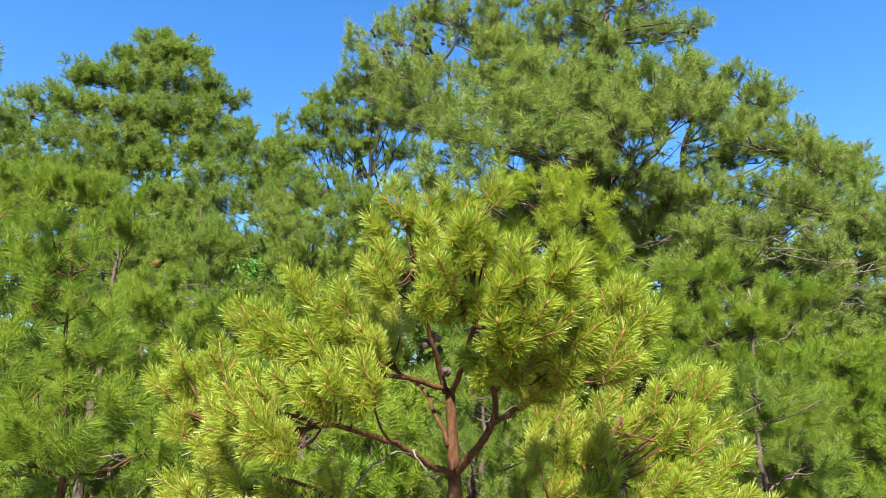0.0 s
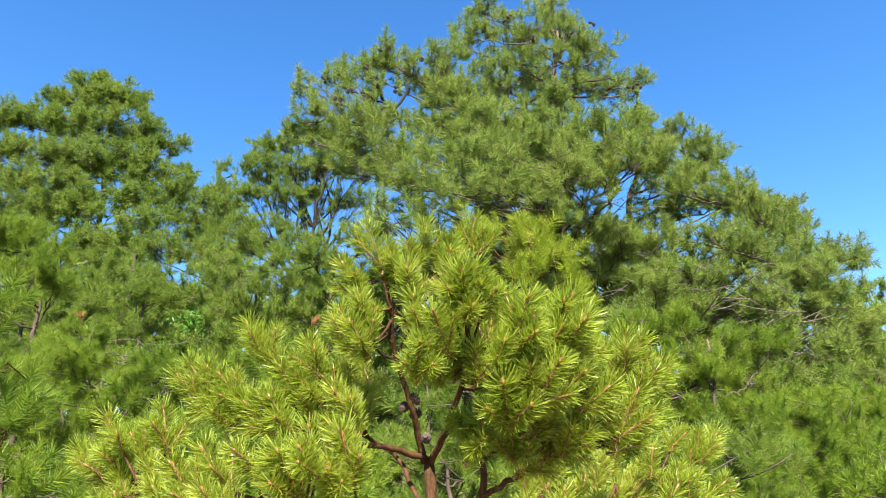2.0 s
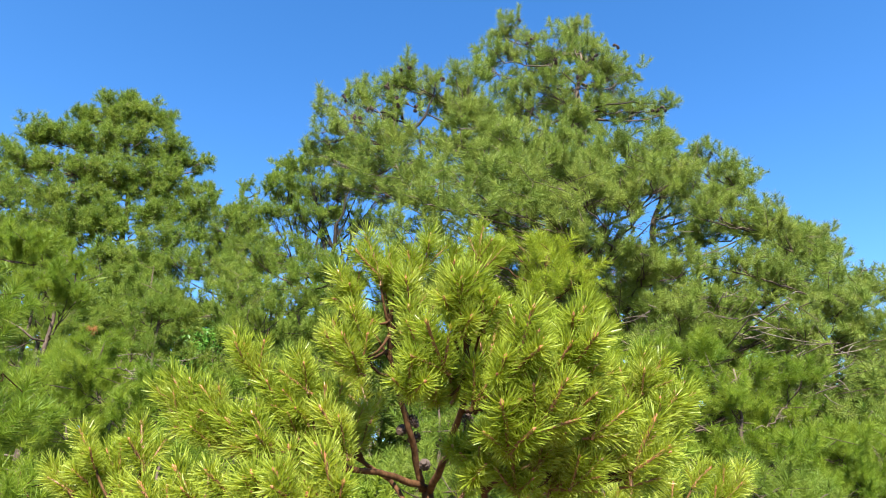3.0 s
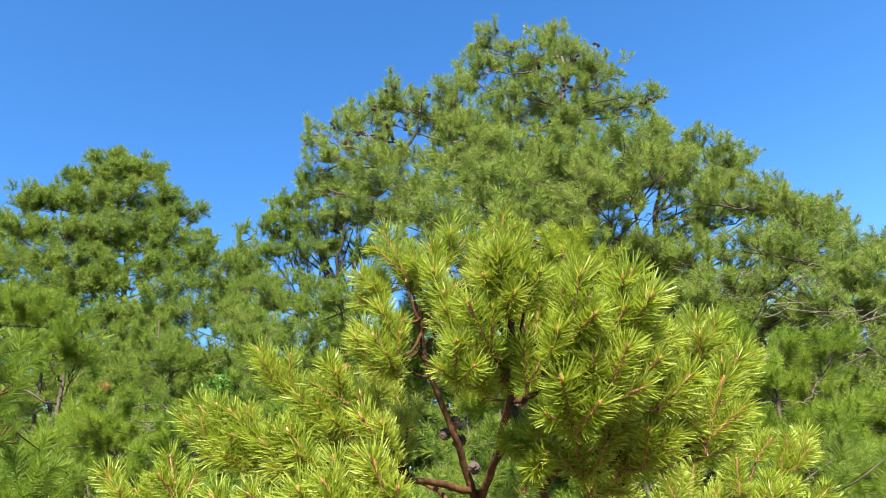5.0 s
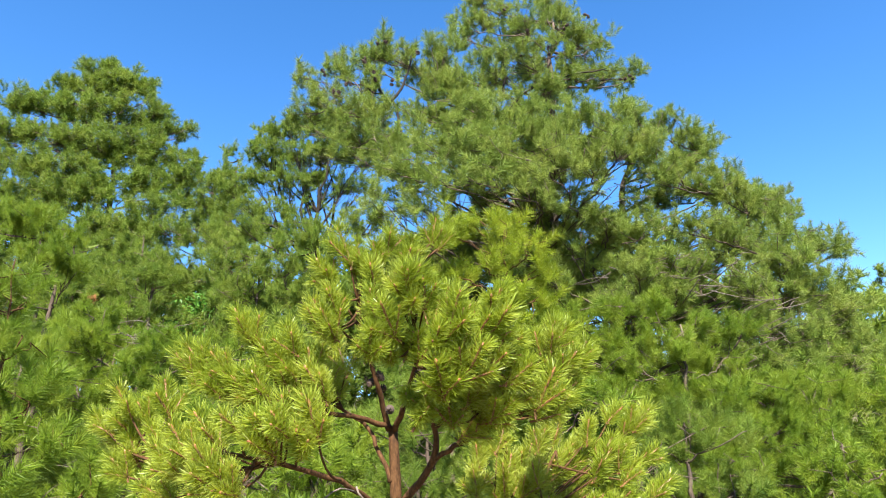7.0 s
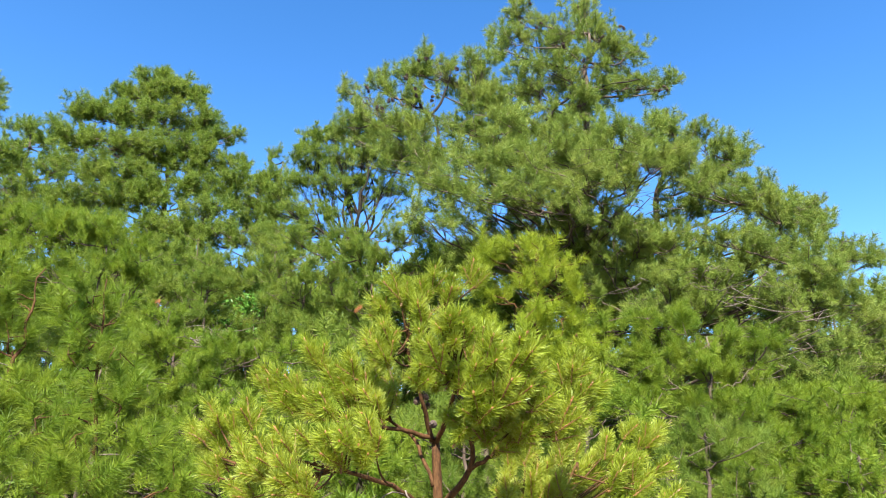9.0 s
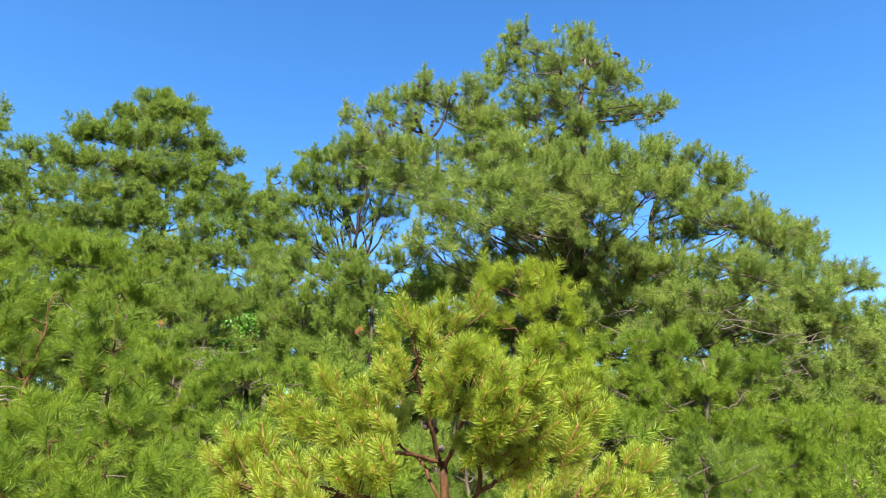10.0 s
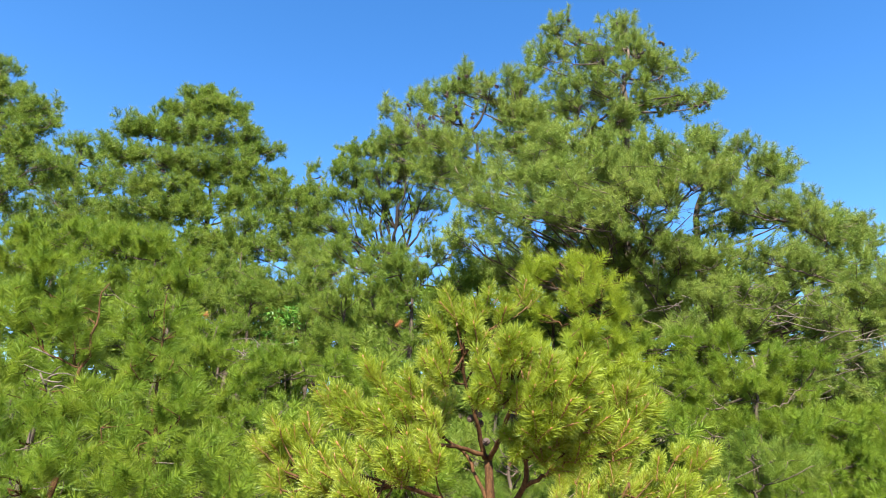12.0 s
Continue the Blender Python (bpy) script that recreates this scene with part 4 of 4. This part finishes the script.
pine((5.0, 7.2, 0), 'young pine with bright shoots at the foot of the old pine', [(5.0, 7.2, -0.1), (5.0, 7.2, 1.2), (4.9, 7.1, 2.3)], 0.055, tier_1, TUFTS_MID, NEEDLES_FRESH, BARK_OLD, 23, density=1.76, size=1.3, dead=4, group='young pines')

tier_1 = [
    (-3.87, 4.4, 3.23, 0.19, 0.18), (-4.02, 4.4, 3.02, 0.25, 0.18), (-3.59, 4.4, 3.13, 0.19, 0.18), (-3.35, 4.4, 2.94, 0.18, 0.14),
    (-3.77, 4.3, 2.71, 0.24, 0.14), (-3.5, 4.4, 2.74, 0.24, 0.12), (-3.68, 4.2, 2.41, 0.18, 0.11), (-3.27, 4.4, 2.55, 0.18, 0.11),
    (-3.47, 4.2, 2.15, 0.28, 0.11), (-3.14, 4.2, 2.08, 0.22, 0.1), (-3.5, 4.1, 1.97, 0.22, 0.13), (-3.08, 4, 1.78, 0.26, 0.15),
    (-3.37, 4, 1.57, 0.27, 0.15), (-2.95, 4.3, 2.22, 0.15, 0.1),
]
pine((-3.35, 4.4, 0), 'young pine with long bright green upright shoots', [(-3.35, 4.4, -0.1), (-3.3, 4.4, 1.6), (-3.25, 4.4, 2.5), (-3.2, 4.4, 3.2)], 0.035, tier_1, TUFTS_MID, NEEDLES_FRESH, BARK_YOUNG, 24, density=1.7, twigs=[(-3.47, 4.2, 2.39)], group='young pines', size=1.3)

tier_1 = [
    (-2.72, 4.3, 2.93, 0.14, 0.16), (-2.88, 4.3, 2.78, 0.15, 0.13), (-2.59, 4.4, 2.76, 0.11, 0.13), (-2.84, 4.3, 2.45, 0.17, 0.06),
    (-2.49, 4.4, 2.48, 0.14, 0.07), (-2.6, 4.2, 2.53, 0.11, 0.07), (-2.66, 4.2, 2.05, 0.16, 0.08), (-2.38, 4.4, 2.12, 0.18, 0.1),
    (-2.83, 4.1, 1.91, 0.21, 0.12), (-2.46, 4.1, 1.8, 0.2, 0.11), (-2.19, 4.3, 1.77, 0.2, 0.12), (-2.7, 4, 1.55, 0.25, 0.12),
    (-2.2, 4, 1.53, 0.24, 0.12), (-1.86, 4.2, 1.54, 0.19, 0.09),
]
pine((-2.5, 4.45, 0), 'young pine with whorls of bright green shoots', [(-2.5, 4.45, -0.1), (-2.5, 4.45, 1.5), (-2.6, 4.4, 2.3), (-2.65, 4.35, 3.1)], 0.03, tier_1, TUFTS_MID, NEEDLES_FRESH, BARK_YOUNG, 25, density=1.7, size=1.3, group='young pines')

tier_1 = [
    (0.54, 4.9, 3.52, 0.1, 0.08), (0.77, 5, 3.62, 0.12, 0.08), (0.98, 4.85, 3.57, 0.12, 0.1), (1.17, 4.9, 3.34, 0.14, 0.09),
    (0.82, 4.9, 3.28, 0.17, 0.09), (1.28, 5, 3.21, 0.1, 0.08), (0.85, 4.8, 2.89, 0.2, 0.07), (0.59, 5.1, 3.22, 0.12, 0.08),
    (1.14, 5, 2.89, 0.14, 0.09), (0.46, 5, 2.87, 0.17, 0.09), (1.33, 5, 2.74, 0.23, 0.13), (0.85, 4.9, 2.55, 0.22, 0.13),
    (1.22, 5, 2.43, 0.17, 0.13), (0.32, 5.2, 2.64, 0.23, 0.13),
]
pine((0.95, 5.1, 0), 'young pine rising just behind the yellowish one', [(0.95, 5.1, -0.1), (0.95, 5.1, 1.8), (0.95, 5.0, 2.8), (0.97, 4.95, 3.5)], 0.035, tier_1, TUFTS_MID, NEEDLES_LIME, BARK_YOUNG, 26, density=2.3, size=1.15, group='young pines')

tier_1 = [
    (20.2, 24, 8.84, 0.52, 0.68), (20.74, 24, 8.48, 0.81, 0.63), (19.83, 24, 7.87, 0.79, 0.5), (20.74, 24, 7.52, 1.37, 0.79),
    (22.14, 24, 8.5, 1.42, 1.41), (21.11, 24, 6.59, 1.65, 1.08),
]
pine((20.6, 24, 0), 'distant pine beyond the slope of crowns', [(20.6, 24, -0.1), (20.6, 24, 5.0), (20.5, 24, 8.8)], 0.15, tier_1, TUFTS_WOOD, NEEDLES_DEEP, BARK_OLD, 27, size=1.3, dead=2)

# ---- young growth and the depth of the stand ----
def whorled_pads(x, y, top, spread, levels, each, wide, high, dice_here):
    made = []
    for level in range(levels):
        f = (level + 0.4) / levels
        for arm in range(each):
            a = (level * each + arm) * 2.39996 + dice_here.normal(0, 0.3)
            r = (spread * (1 - f) ** 0.7 + 0.05) * (0.45 + 0.55 * dice_here.random())
            made.append((x + math.cos(a) * r, y + math.sin(a) * r, top * (0.06 + 0.94 * f) + dice_here.normal(0, 0.06), wide * (0.8 + 0.4 * dice_here.random()), high))
    made.append((x, y, top + 0.02, wide * 0.45, high * 0.6))
    return made


wood_dice = np.random.default_rng(40)
for k, (x, y, top) in enumerate([(0.35, 5.5, 2.1), (-0.6, 5.3, 1.8), (-0.8, 6.2, 2.45), (0.3, 7.2, 2.9), (1.7, 6.4, 2.5), (-2.0, 6.0, 2.3), (2.7, 5.7, 2.0), (-3.7, 6.6, 2.8), (4.3, 5.9, 1.8), (-1.4, 8.4, 3.3),
                                 (2.2, 8.8, 3.6), (0.9, 9.4, 3.8), (5.8, 8.4, 2.9), (-5.6, 7.0, 3.0), (-6.8, 9.4, 4.6), (7.2, 9.8, 3.6), (-4.4, 10.4, 3.9), (3.9, 10.2, 3.6), (7.6, 8.6, 3.2), (6.5, 7.4, 2.6)]):
    pine((x, y, 0), "bushy young pine in the undergrowth", [(x, y, -0.1), (x, y, top * 0.5), (x, y, top)], 0.035 + 0.01 * top, whorled_pads(x, y, top, 0.95 + 0.1 * top, 5, 4, 0.4, 0.24, wood_dice),
         TUFTS_MID if 0 < x < 3 and y < 5.8 else TUFTS_FAR if y < 7.3 else TUFTS_DIM, NEEDLES_FRESH if k % 3 else NEEDLES_DEEP, BARK_OLD, 80 + k, density=0.75, size=1.2 if y < 6.1 else 1.4, side_shoots=2, fill=0.0, dead=3, group="young pines")
for k, (x, y, top) in enumerate([(-6.7, 12.2, 6.4), (-5.0, 12.4, 6.2), (-3.2, 12.0, 5.8), (-1.5, 12.4, 5.9), (0.2, 12.0, 6.1), (1.8, 12.4, 6.3), (3.4, 12.6, 6.3), (6.6, 12.6, 6.0), (8.4, 12.2, 4.9), (5.0, 13.4, 6.4), (-4.2, 11.0, 5.2), (-2.3, 10.8, 5.0), (-6.0, 10.6, 5.4)]):
    pine((x, y, 0), "half-grown pine in the shade of the stand", [(x, y, -0.1), (x, y, top * 0.5), (x, y, top)], 0.09, whorled_pads(x, y, top, 1.4, 7, 3, 0.66, 0.4, wood_dice),
         TUFTS_FAR if x < -1.8 else TUFTS_DIM, NEEDLES_DEEP, BARK_OLD, 150 + k, density=0.9, size=1.35 if x < -1 else 1.8, side_shoots=2, fill=0.0, dead=5, group="half-grown pines")
for k, (x, y, top) in enumerate([(-11.0, 15.0, 7.6), (-9.0, 14.6, 7.4), (-7.0, 14.2, 6.0), (-5.2, 15.6, 6.2), (-2.4, 14.4, 5.6), (-0.6, 14.8, 5.8), (1.2, 14.4, 6.6), (2.8, 14.8, 6.8), (4.4, 14.8, 6.6), (6.4, 14.6, 6.6), (8.6, 14.6, 6.0), (10.6, 14.0, 5.0)]):
    pine((x, y, 0), "half-grown pine deep in the stand", [(x, y, -0.1), (x, y, top * 0.5), (x, y, top)], 0.1, whorled_pads(x, y, top, 1.5, 6, 3, 0.85, 0.5, wood_dice),
         TUFTS_WOOD, NEEDLES_DEEP, BARK_OLD, 180 + k, density=1.6, size=2.7, side_shoots=2, fill=0.0, group="half-grown pines")
for k in range(13):
    x, y, top = -14.5 + 2.4 * k, 18.2 + 0.7 * (k % 2), (7.4, 7.0, 7.2)[k % 3] - 0.12 * max(0, k - 6)
    pine((x, y, 0.5), "pine in the far rank of the stand", [(x, y, 0.4), (x, y, top * 0.5), (x, y, top)], 0.1, whorled_pads(x, y, top, 1.7, 6, 3, 0.95, 0.6, wood_dice),
         TUFTS_WOOD, NEEDLES_DEEP, BARK_OLD, 210 + k, density=1.2, size=3.0, side_shoots=1, fill=0.0, group="half-grown pines")
rng_leaf = np.random.default_rng(9)
leafy = [
    (-4.03, 13.6, 5.06, 0.5, 0.24), (-3.46, 13.5, 4.85, 0.35, 0.19), (-4.53, 13.6, 4.78, 0.5, 0.27), (-4.15, 13.4, 4.29, 0.75, 0.34),
]
shrub = thing("shrub", (-3.9, 13.6, 0), "leafy bright green shrub between the pines", "shrub")
wood = Heap()
for x, y, z, wide, high in leafy:
    leaves = Heap()
    wood.add(*tube(curve((0, 0, 0), (0.1, 0, z * 0.6), (x + 3.9, y - 13.6, z), 7), np.linspace(0.03, 0.006, 7), 5))
    for _ in range(260):
        v = rng_leaf.normal(0, 0.5, 3) * (wide, wide, high)
        m = turn_to(rng_leaf.normal(0, 1, 3) + (0, -0.4, 1.0), rng_leaf.random() * 6.28) * 0.06
        blade = np.array([(-1, 0, 0), (0, -0.5, 0.12), (1, 0, 0), (0, 0.5, 0.12)]) @ m.T + v + (x + 3.9, y - 13.6, z)
        leaves.add(blade, np.array([(0, 1, 2), (0, 2, 3)]))
    tagged(part("leaf_spray", leaves.mesh("leaf_spray", [LEAVES]), shrub), kind="stuff")
part("stems", wood.mesh("stems", [BARK_OLD], True), shrub)

# ---- the yellowish young pine in front ----
def bough(tree, points, thick, tips, rng, inward, more=0.5):
    """One bough of the front pine with its side twigs; each tip carries a leading shoot and a ring of side shoots."""
    base = np.array(tree.location)
    wood = Heap()
    line = spline(points, 16)
    line[1:-1] += rng.normal(0, 0.004, (14, 3))
    wood.add(*tube(line - base, np.linspace(thick, min(thick, 0.007), 16), 9))
    shoots = []
    centre = np.array(inward)
    close = [np.array(tip) + rng.normal(0, 0.055, 3) + (np.array(tip) - centre) * rng.uniform(-0.16, 0.02) for tip in tips if rng.random() < more]
    for tip in [np.array(tip) for tip in tips] + close:
        gaps = np.linalg.norm(line[6:] - tip, axis=1)
        start = line[6 + max(0, int(np.argmin(gaps)) - rng.integers(0, 6))]
        way = tip - start
        way = way / (np.linalg.norm(way) + 1e-6) * 0.3 + (tip - centre) / np.linalg.norm(tip - centre) * 0.45 + np.array((0, 0, 0.65)) + rng.normal(0, 0.15, 3)
        way /= np.linalg.norm(way)
        size = 0.9 + 0.25 * rng.random()
        node_at = tip - way * 0.1 * size
        middle = (start + node_at) / 2 + np.array((0, 0, -0.05)) + rng.normal(0, 0.03, 3)
        wood.add(*tube(curve(start, middle, node_at, 7) - base, np.linspace(0.0062, 0.004, 7), 6))
        shoots.append((node_at, way, size))
    ob = part("branch", wood.mesh("branch", [BARK_YOUNG], True), tree)
    for at, way, size in shoots:
        m = Matrix([list(r) for r in turn_to(way, rng.random() * 6.28) * size]).to_4x4()
        m.translation = at - base
        shoot = part("needle_whorl", TUFT_MESHES[rng.integers(len(TUFT_MESHES))], ob)
        shoot.matrix_basis = m


def near_whorl(seed, sides):
    heap = whorl(TUFTS_NEAR, np.random.default_rng(seed), sides, 0.45, 0.75)
    heap.add(*tube(np.array([(0, 0, -0.03), (0.002, 0, -0.01), (0, 0, 0.01)]), [0.0055, 0.005, 0.0045], 5), 4)
    return heap.mesh("needle_whorl", [NEEDLES_YELLOW, SHOOT, NEEDLE_TIPS, BUD, BARK_YOUNG])


TUFT_MESHES = [near_whorl(200 + k, 2 + k % 2) for k in range(9)]
rng = np.random.default_rng(5)
front_pine = thing('pine_tree', (0.08, 3.22, 0), 'young pine with yellowish-green needles and reddish-brown branches', 'tree', 'young pines')
stem = curve((0.1, 3.22, -0.05), (0.1, 3.2, 1.15), (0.05, 3.22, 1.85), 14)
part('trunk', mesh_of('trunk', *tube(stem - np.array((0.08, 3.22, 0)), np.linspace(0.05, 0.024, 14), 12), [BARK_YOUNG], smooth=True), front_pine)
tips = [
    (0.08, 2.2, 2.37), (0.16, 2.2, 2.34), (0.02, 2.2, 2.2), (-0.01, 2.3, 2.13),
    (0.22, 2.15, 2.14), (0.28, 2.15, 2.22), (0.28, 2.4, 2.36), (-0.04, 2.35, 2.31),
]
bough(front_pine, [(0.06, 3.2, 1.83), (0.11, 3.0, 1.94), (0.15, 2.75, 2.08), (0.14, 2.55, 2.16), (0.14, 2.35, 2.23)], 0.016, tips, rng, (0.08, 2.8, 1.95))
tips = [
    (-0.2, 2.75, 2.69), (-0.3, 2.75, 2.56), (-0.12, 2.75, 2.64), (-0.24, 2.7, 2.43),
    (-0.27, 2.65, 2.31), (0.03, 2.85, 2.79), (-0.05, 2.8, 2.7), (-0.32, 2.75, 2.38),
    (0.14, 2.85, 2.72), (0.26, 2.95, 2.86),
]
bough(front_pine, [(0.03, 3.2, 1.83), (-0.01, 3.1, 1.97), (-0.06, 3.0, 2.13), (-0.11, 2.9, 2.29), (-0.11, 2.8, 2.48)], 0.016, tips, rng, (0.08, 2.8, 1.95))
tips = [
    (0.25, 2.4, 1.98), (0.37, 2.45, 2.28), (0.21, 2.5, 1.91),
]
bough(front_pine, [(0.07, 3.2, 1.45), (0.15, 3.12, 1.54), (0.24, 3.0, 1.68), (0.25, 2.95, 1.8), (0.2, 2.85, 1.95), (0.17, 2.75, 2.07)], 0.022, tips, rng, (0.08, 2.8, 1.95))
tips = [
    (0.49, 2.2, 2.22), (0.4, 2.2, 2.17), (0.32, 2.2, 2.11), (0.46, 2.25, 2.08),
    (0.56, 2.3, 2.13), (0.59, 2.3, 2.02), (0.37, 2.25, 2.02), (0.26, 2.2, 2.03),
]
bough(front_pine, [(0.17, 2.75, 2.07), (0.22, 2.6, 2.08), (0.31, 2.45, 2.1), (0.39, 2.3, 2.14)], 0.012, tips, rng, (0.08, 2.8, 1.95))
tips = [
    (0.41, 2.35, 1.97), (0.52, 2.35, 1.89), (0.27, 2.4, 1.9), (0.71, 2.5, 1.94),
    (0.61, 2.4, 1.96), (0.48, 2.42, 1.87), (0.47, 2.75, 1.82),
]
bough(front_pine, [(0.25, 2.95, 1.82), (0.31, 2.8, 1.87), (0.38, 2.65, 1.89), (0.44, 2.45, 1.9)], 0.012, tips, rng, (0.08, 2.8, 1.95))
tips = [
    (0.81, 2.55, 2.22), (0.83, 2.5, 2.1), (0.76, 2.6, 2.15), (0.9, 2.6, 2.11),
    (0.72, 2.6, 2.04), (0.83, 2.6, 1.97),
]
bough(front_pine, [(0.24, 3.0, 1.68), (0.36, 2.9, 1.75), (0.5, 2.75, 1.82), (0.6, 2.6, 1.92)], 0.013, tips, rng, (0.08, 2.8, 1.95))
tips = [
    (-0.66, 2.8, 2.31), (-0.44, 2.75, 2.27), (-0.34, 2.8, 2.16), (-0.55, 2.7, 2.03),
    (-0.89, 2.85, 2.18), (-0.76, 2.8, 2.14), (-0.81, 2.8, 2.06), (-0.47, 2.75, 2.13),
    (-0.4, 2.85, 2.04), (-0.55, 2.8, 2.19), (-0.65, 2.75, 2.03), (-0.3, 2.9, 2.1),
]
bough(front_pine, [(0.04, 3.2, 1.84), (-0.07, 3.1, 1.87), (-0.2, 2.98, 1.89), (-0.31, 2.9, 1.9), (-0.44, 2.85, 1.97)], 0.015, tips, rng, (0.08, 2.8, 1.95))
tips = [
    (-0.4, 2.3, 1.85), (-0.28, 2.4, 1.89), (-0.5, 2.4, 1.83), (-0.59, 2.45, 1.83),
    (-0.71, 2.45, 1.74), (-0.82, 2.55, 1.8), (-0.74, 2.6, 1.85), (-0.32, 2.4, 1.79),
    (-0.87, 2.6, 1.7), (-0.67, 2.45, 1.61), (-0.38, 2.45, 1.9), (-0.64, 2.45, 1.65),
]
bough(front_pine, [(0.07, 3.2, 1.45), (-0.06, 3.05, 1.51), (-0.18, 2.85, 1.59), (-0.35, 2.7, 1.65), (-0.5, 2.6, 1.69), (-0.67, 2.55, 1.72)], 0.016, tips, rng, (0.08, 2.8, 1.7), 0.2)
tips = [
    (-1.32, 2.97, 1.9), (-1.21, 2.95, 1.91), (-1.12, 2.95, 1.94), (-1.13, 2.9, 1.8),
    (-1.19, 2.9, 1.71), (-0.99, 2.8, 1.58), (-1.27, 3, 1.83), (-0.99, 2.8, 1.82),
]
bough(front_pine, [(-0.48, 2.6, 1.68), (-0.58, 2.65, 1.63), (-0.79, 2.75, 1.65), (-1.09, 2.9, 1.72)], 0.01, tips, rng, (0.08, 2.8, 1.95))
tips = [
    (-1.01, 2.9, 1.47), (-0.83, 2.8, 1.43), (-0.71, 2.8, 1.41), (-1.17, 2.95, 1.42),
    (-1.07, 2.9, 1.33), (-0.83, 2.7, 1.31), (-0.52, 2.7, 1.35),
]
bough(front_pine, [(0.08, 3.2, 1.08), (-0.25, 2.97, 1.24), (-0.47, 2.86, 1.39), (-0.69, 2.8, 1.47)], 0.012, tips, rng, (0.08, 2.8, 1.95))
tips = [
    (-0.38, 3.3, 2.11), (-0.26, 3.3, 2.14), (-0.47, 3.35, 2.2), (-0.35, 3.3, 2.28),
    (-0.23, 3.25, 2.22),
]
bough(front_pine, [(0.04, 3.2, 1.58), (-0.01, 3.25, 1.71), (-0.09, 3.3, 1.85), (-0.26, 3.3, 1.99), (-0.41, 3.3, 2.14)], 0.013, tips, rng, (0.08, 2.8, 1.95))
tips = [
    (0.86, 3.3, 1.83), (1.11, 3.35, 1.86), (1.2, 3.3, 1.76), (1.46, 3.39, 1.93),
    (1.36, 3.4, 1.86), (0.98, 3.38, 1.66), (1.32, 3.3, 1.64), (1.07, 3.38, 1.7),
    (1.3, 3.45, 1.95),
]
bough(front_pine, [(0.08, 3.2, 0.95), (0.4, 3.24, 1.1), (0.7, 3.28, 1.36), (0.91, 3.3, 1.72)], 0.014, tips, rng, (0.08, 2.8, 1.95))
tips = [
    (0.72, 3.26, 1.46), (0.84, 3.23, 1.45), (1.11, 3.28, 1.48), (1.23, 3.38, 1.57),
    (1.39, 3.33, 1.42), (1.5, 3.28, 1.36), (0.62, 3.29, 1.58), (1.27, 3.28, 1.48),
    (0.93, 3.18, 1.36), (0.78, 3.25, 1.61), (1.19, 3.18, 1.33), (1.63, 3.33, 1.32),
]
bough(front_pine, [(0.08, 3.2, 0.85), (0.35, 3.2, 0.95), (0.65, 3.27, 1.12), (0.94, 3.28, 1.38)], 0.013, tips, rng, (0.08, 2.8, 1.95))
tips = [
    (0.64, 3.35, 1.83), (0.79, 3.4, 1.73), (0.96, 3.4, 1.86), (1.18, 3.4, 1.65),
    (0.9, 3.35, 1.55), (0.7, 3.35, 1.63), (1.04, 3.35, 1.53), (0.61, 3.3, 1.42),
    (1.08, 3.3, 1.38), (0.52, 3.35, 1.76), (1.51, 3.45, 1.72), (1.52, 3.4, 1.54),
    (0.49, 3.3, 1.47), (0.76, 3.25, 1.37), (1.3, 3.45, 1.71), (1.04, 3.45, 1.76),
]
bough(front_pine, [(0.08, 3.2, 0.9), (0.34, 3.28, 1.05), (0.6, 3.36, 1.3), (0.82, 3.42, 1.62)], 0.011, tips, rng, (0.08, 2.8, 1.95))
for way in ([(-0.42, 2.75, 1.3), (-0.31, 2.75, 1.46), (-0.25, 2.75, 1.52), (-0.16, 2.78, 1.57), (-0.1, 3.0, 1.53)], [(-0.11, 2.9, 1.57), (-0.06, 2.9, 1.49), (0.0, 2.95, 1.42), (0.07, 3.18, 1.3)]):
    run = spline(way, 12)
    run[1:-1] += rng.normal(0, 0.004, (10, 3))
    part("dead_branch", mesh_of("dead_branch", *tube(run - np.array(front_pine.location), np.linspace(0.005, 0.0028, 12), 6), [BARK_DEAD], smooth=True), front_pine, "bare pale dead twig")
cone_places = [
    (-0.07, 3.06, 2.04), (0, 3.04, 2.06), (-0.03, 3.08, 2.01), (0.03, 3.08, 1.93),
    (0.17, 2.7, 2.01),
]
for k, (x, y, z) in enumerate(cone_places):
    cone = part("cone", CONES[k % 2], front_pine, "dark brown open cone")
    m = Matrix([list(r) for r in turn_to(rng.normal(0, 1, 3), k * 1.3)]).to_4x4()
    m.translation = Vector((x, y, z)) - front_pine.location
    cone.matrix_basis = m
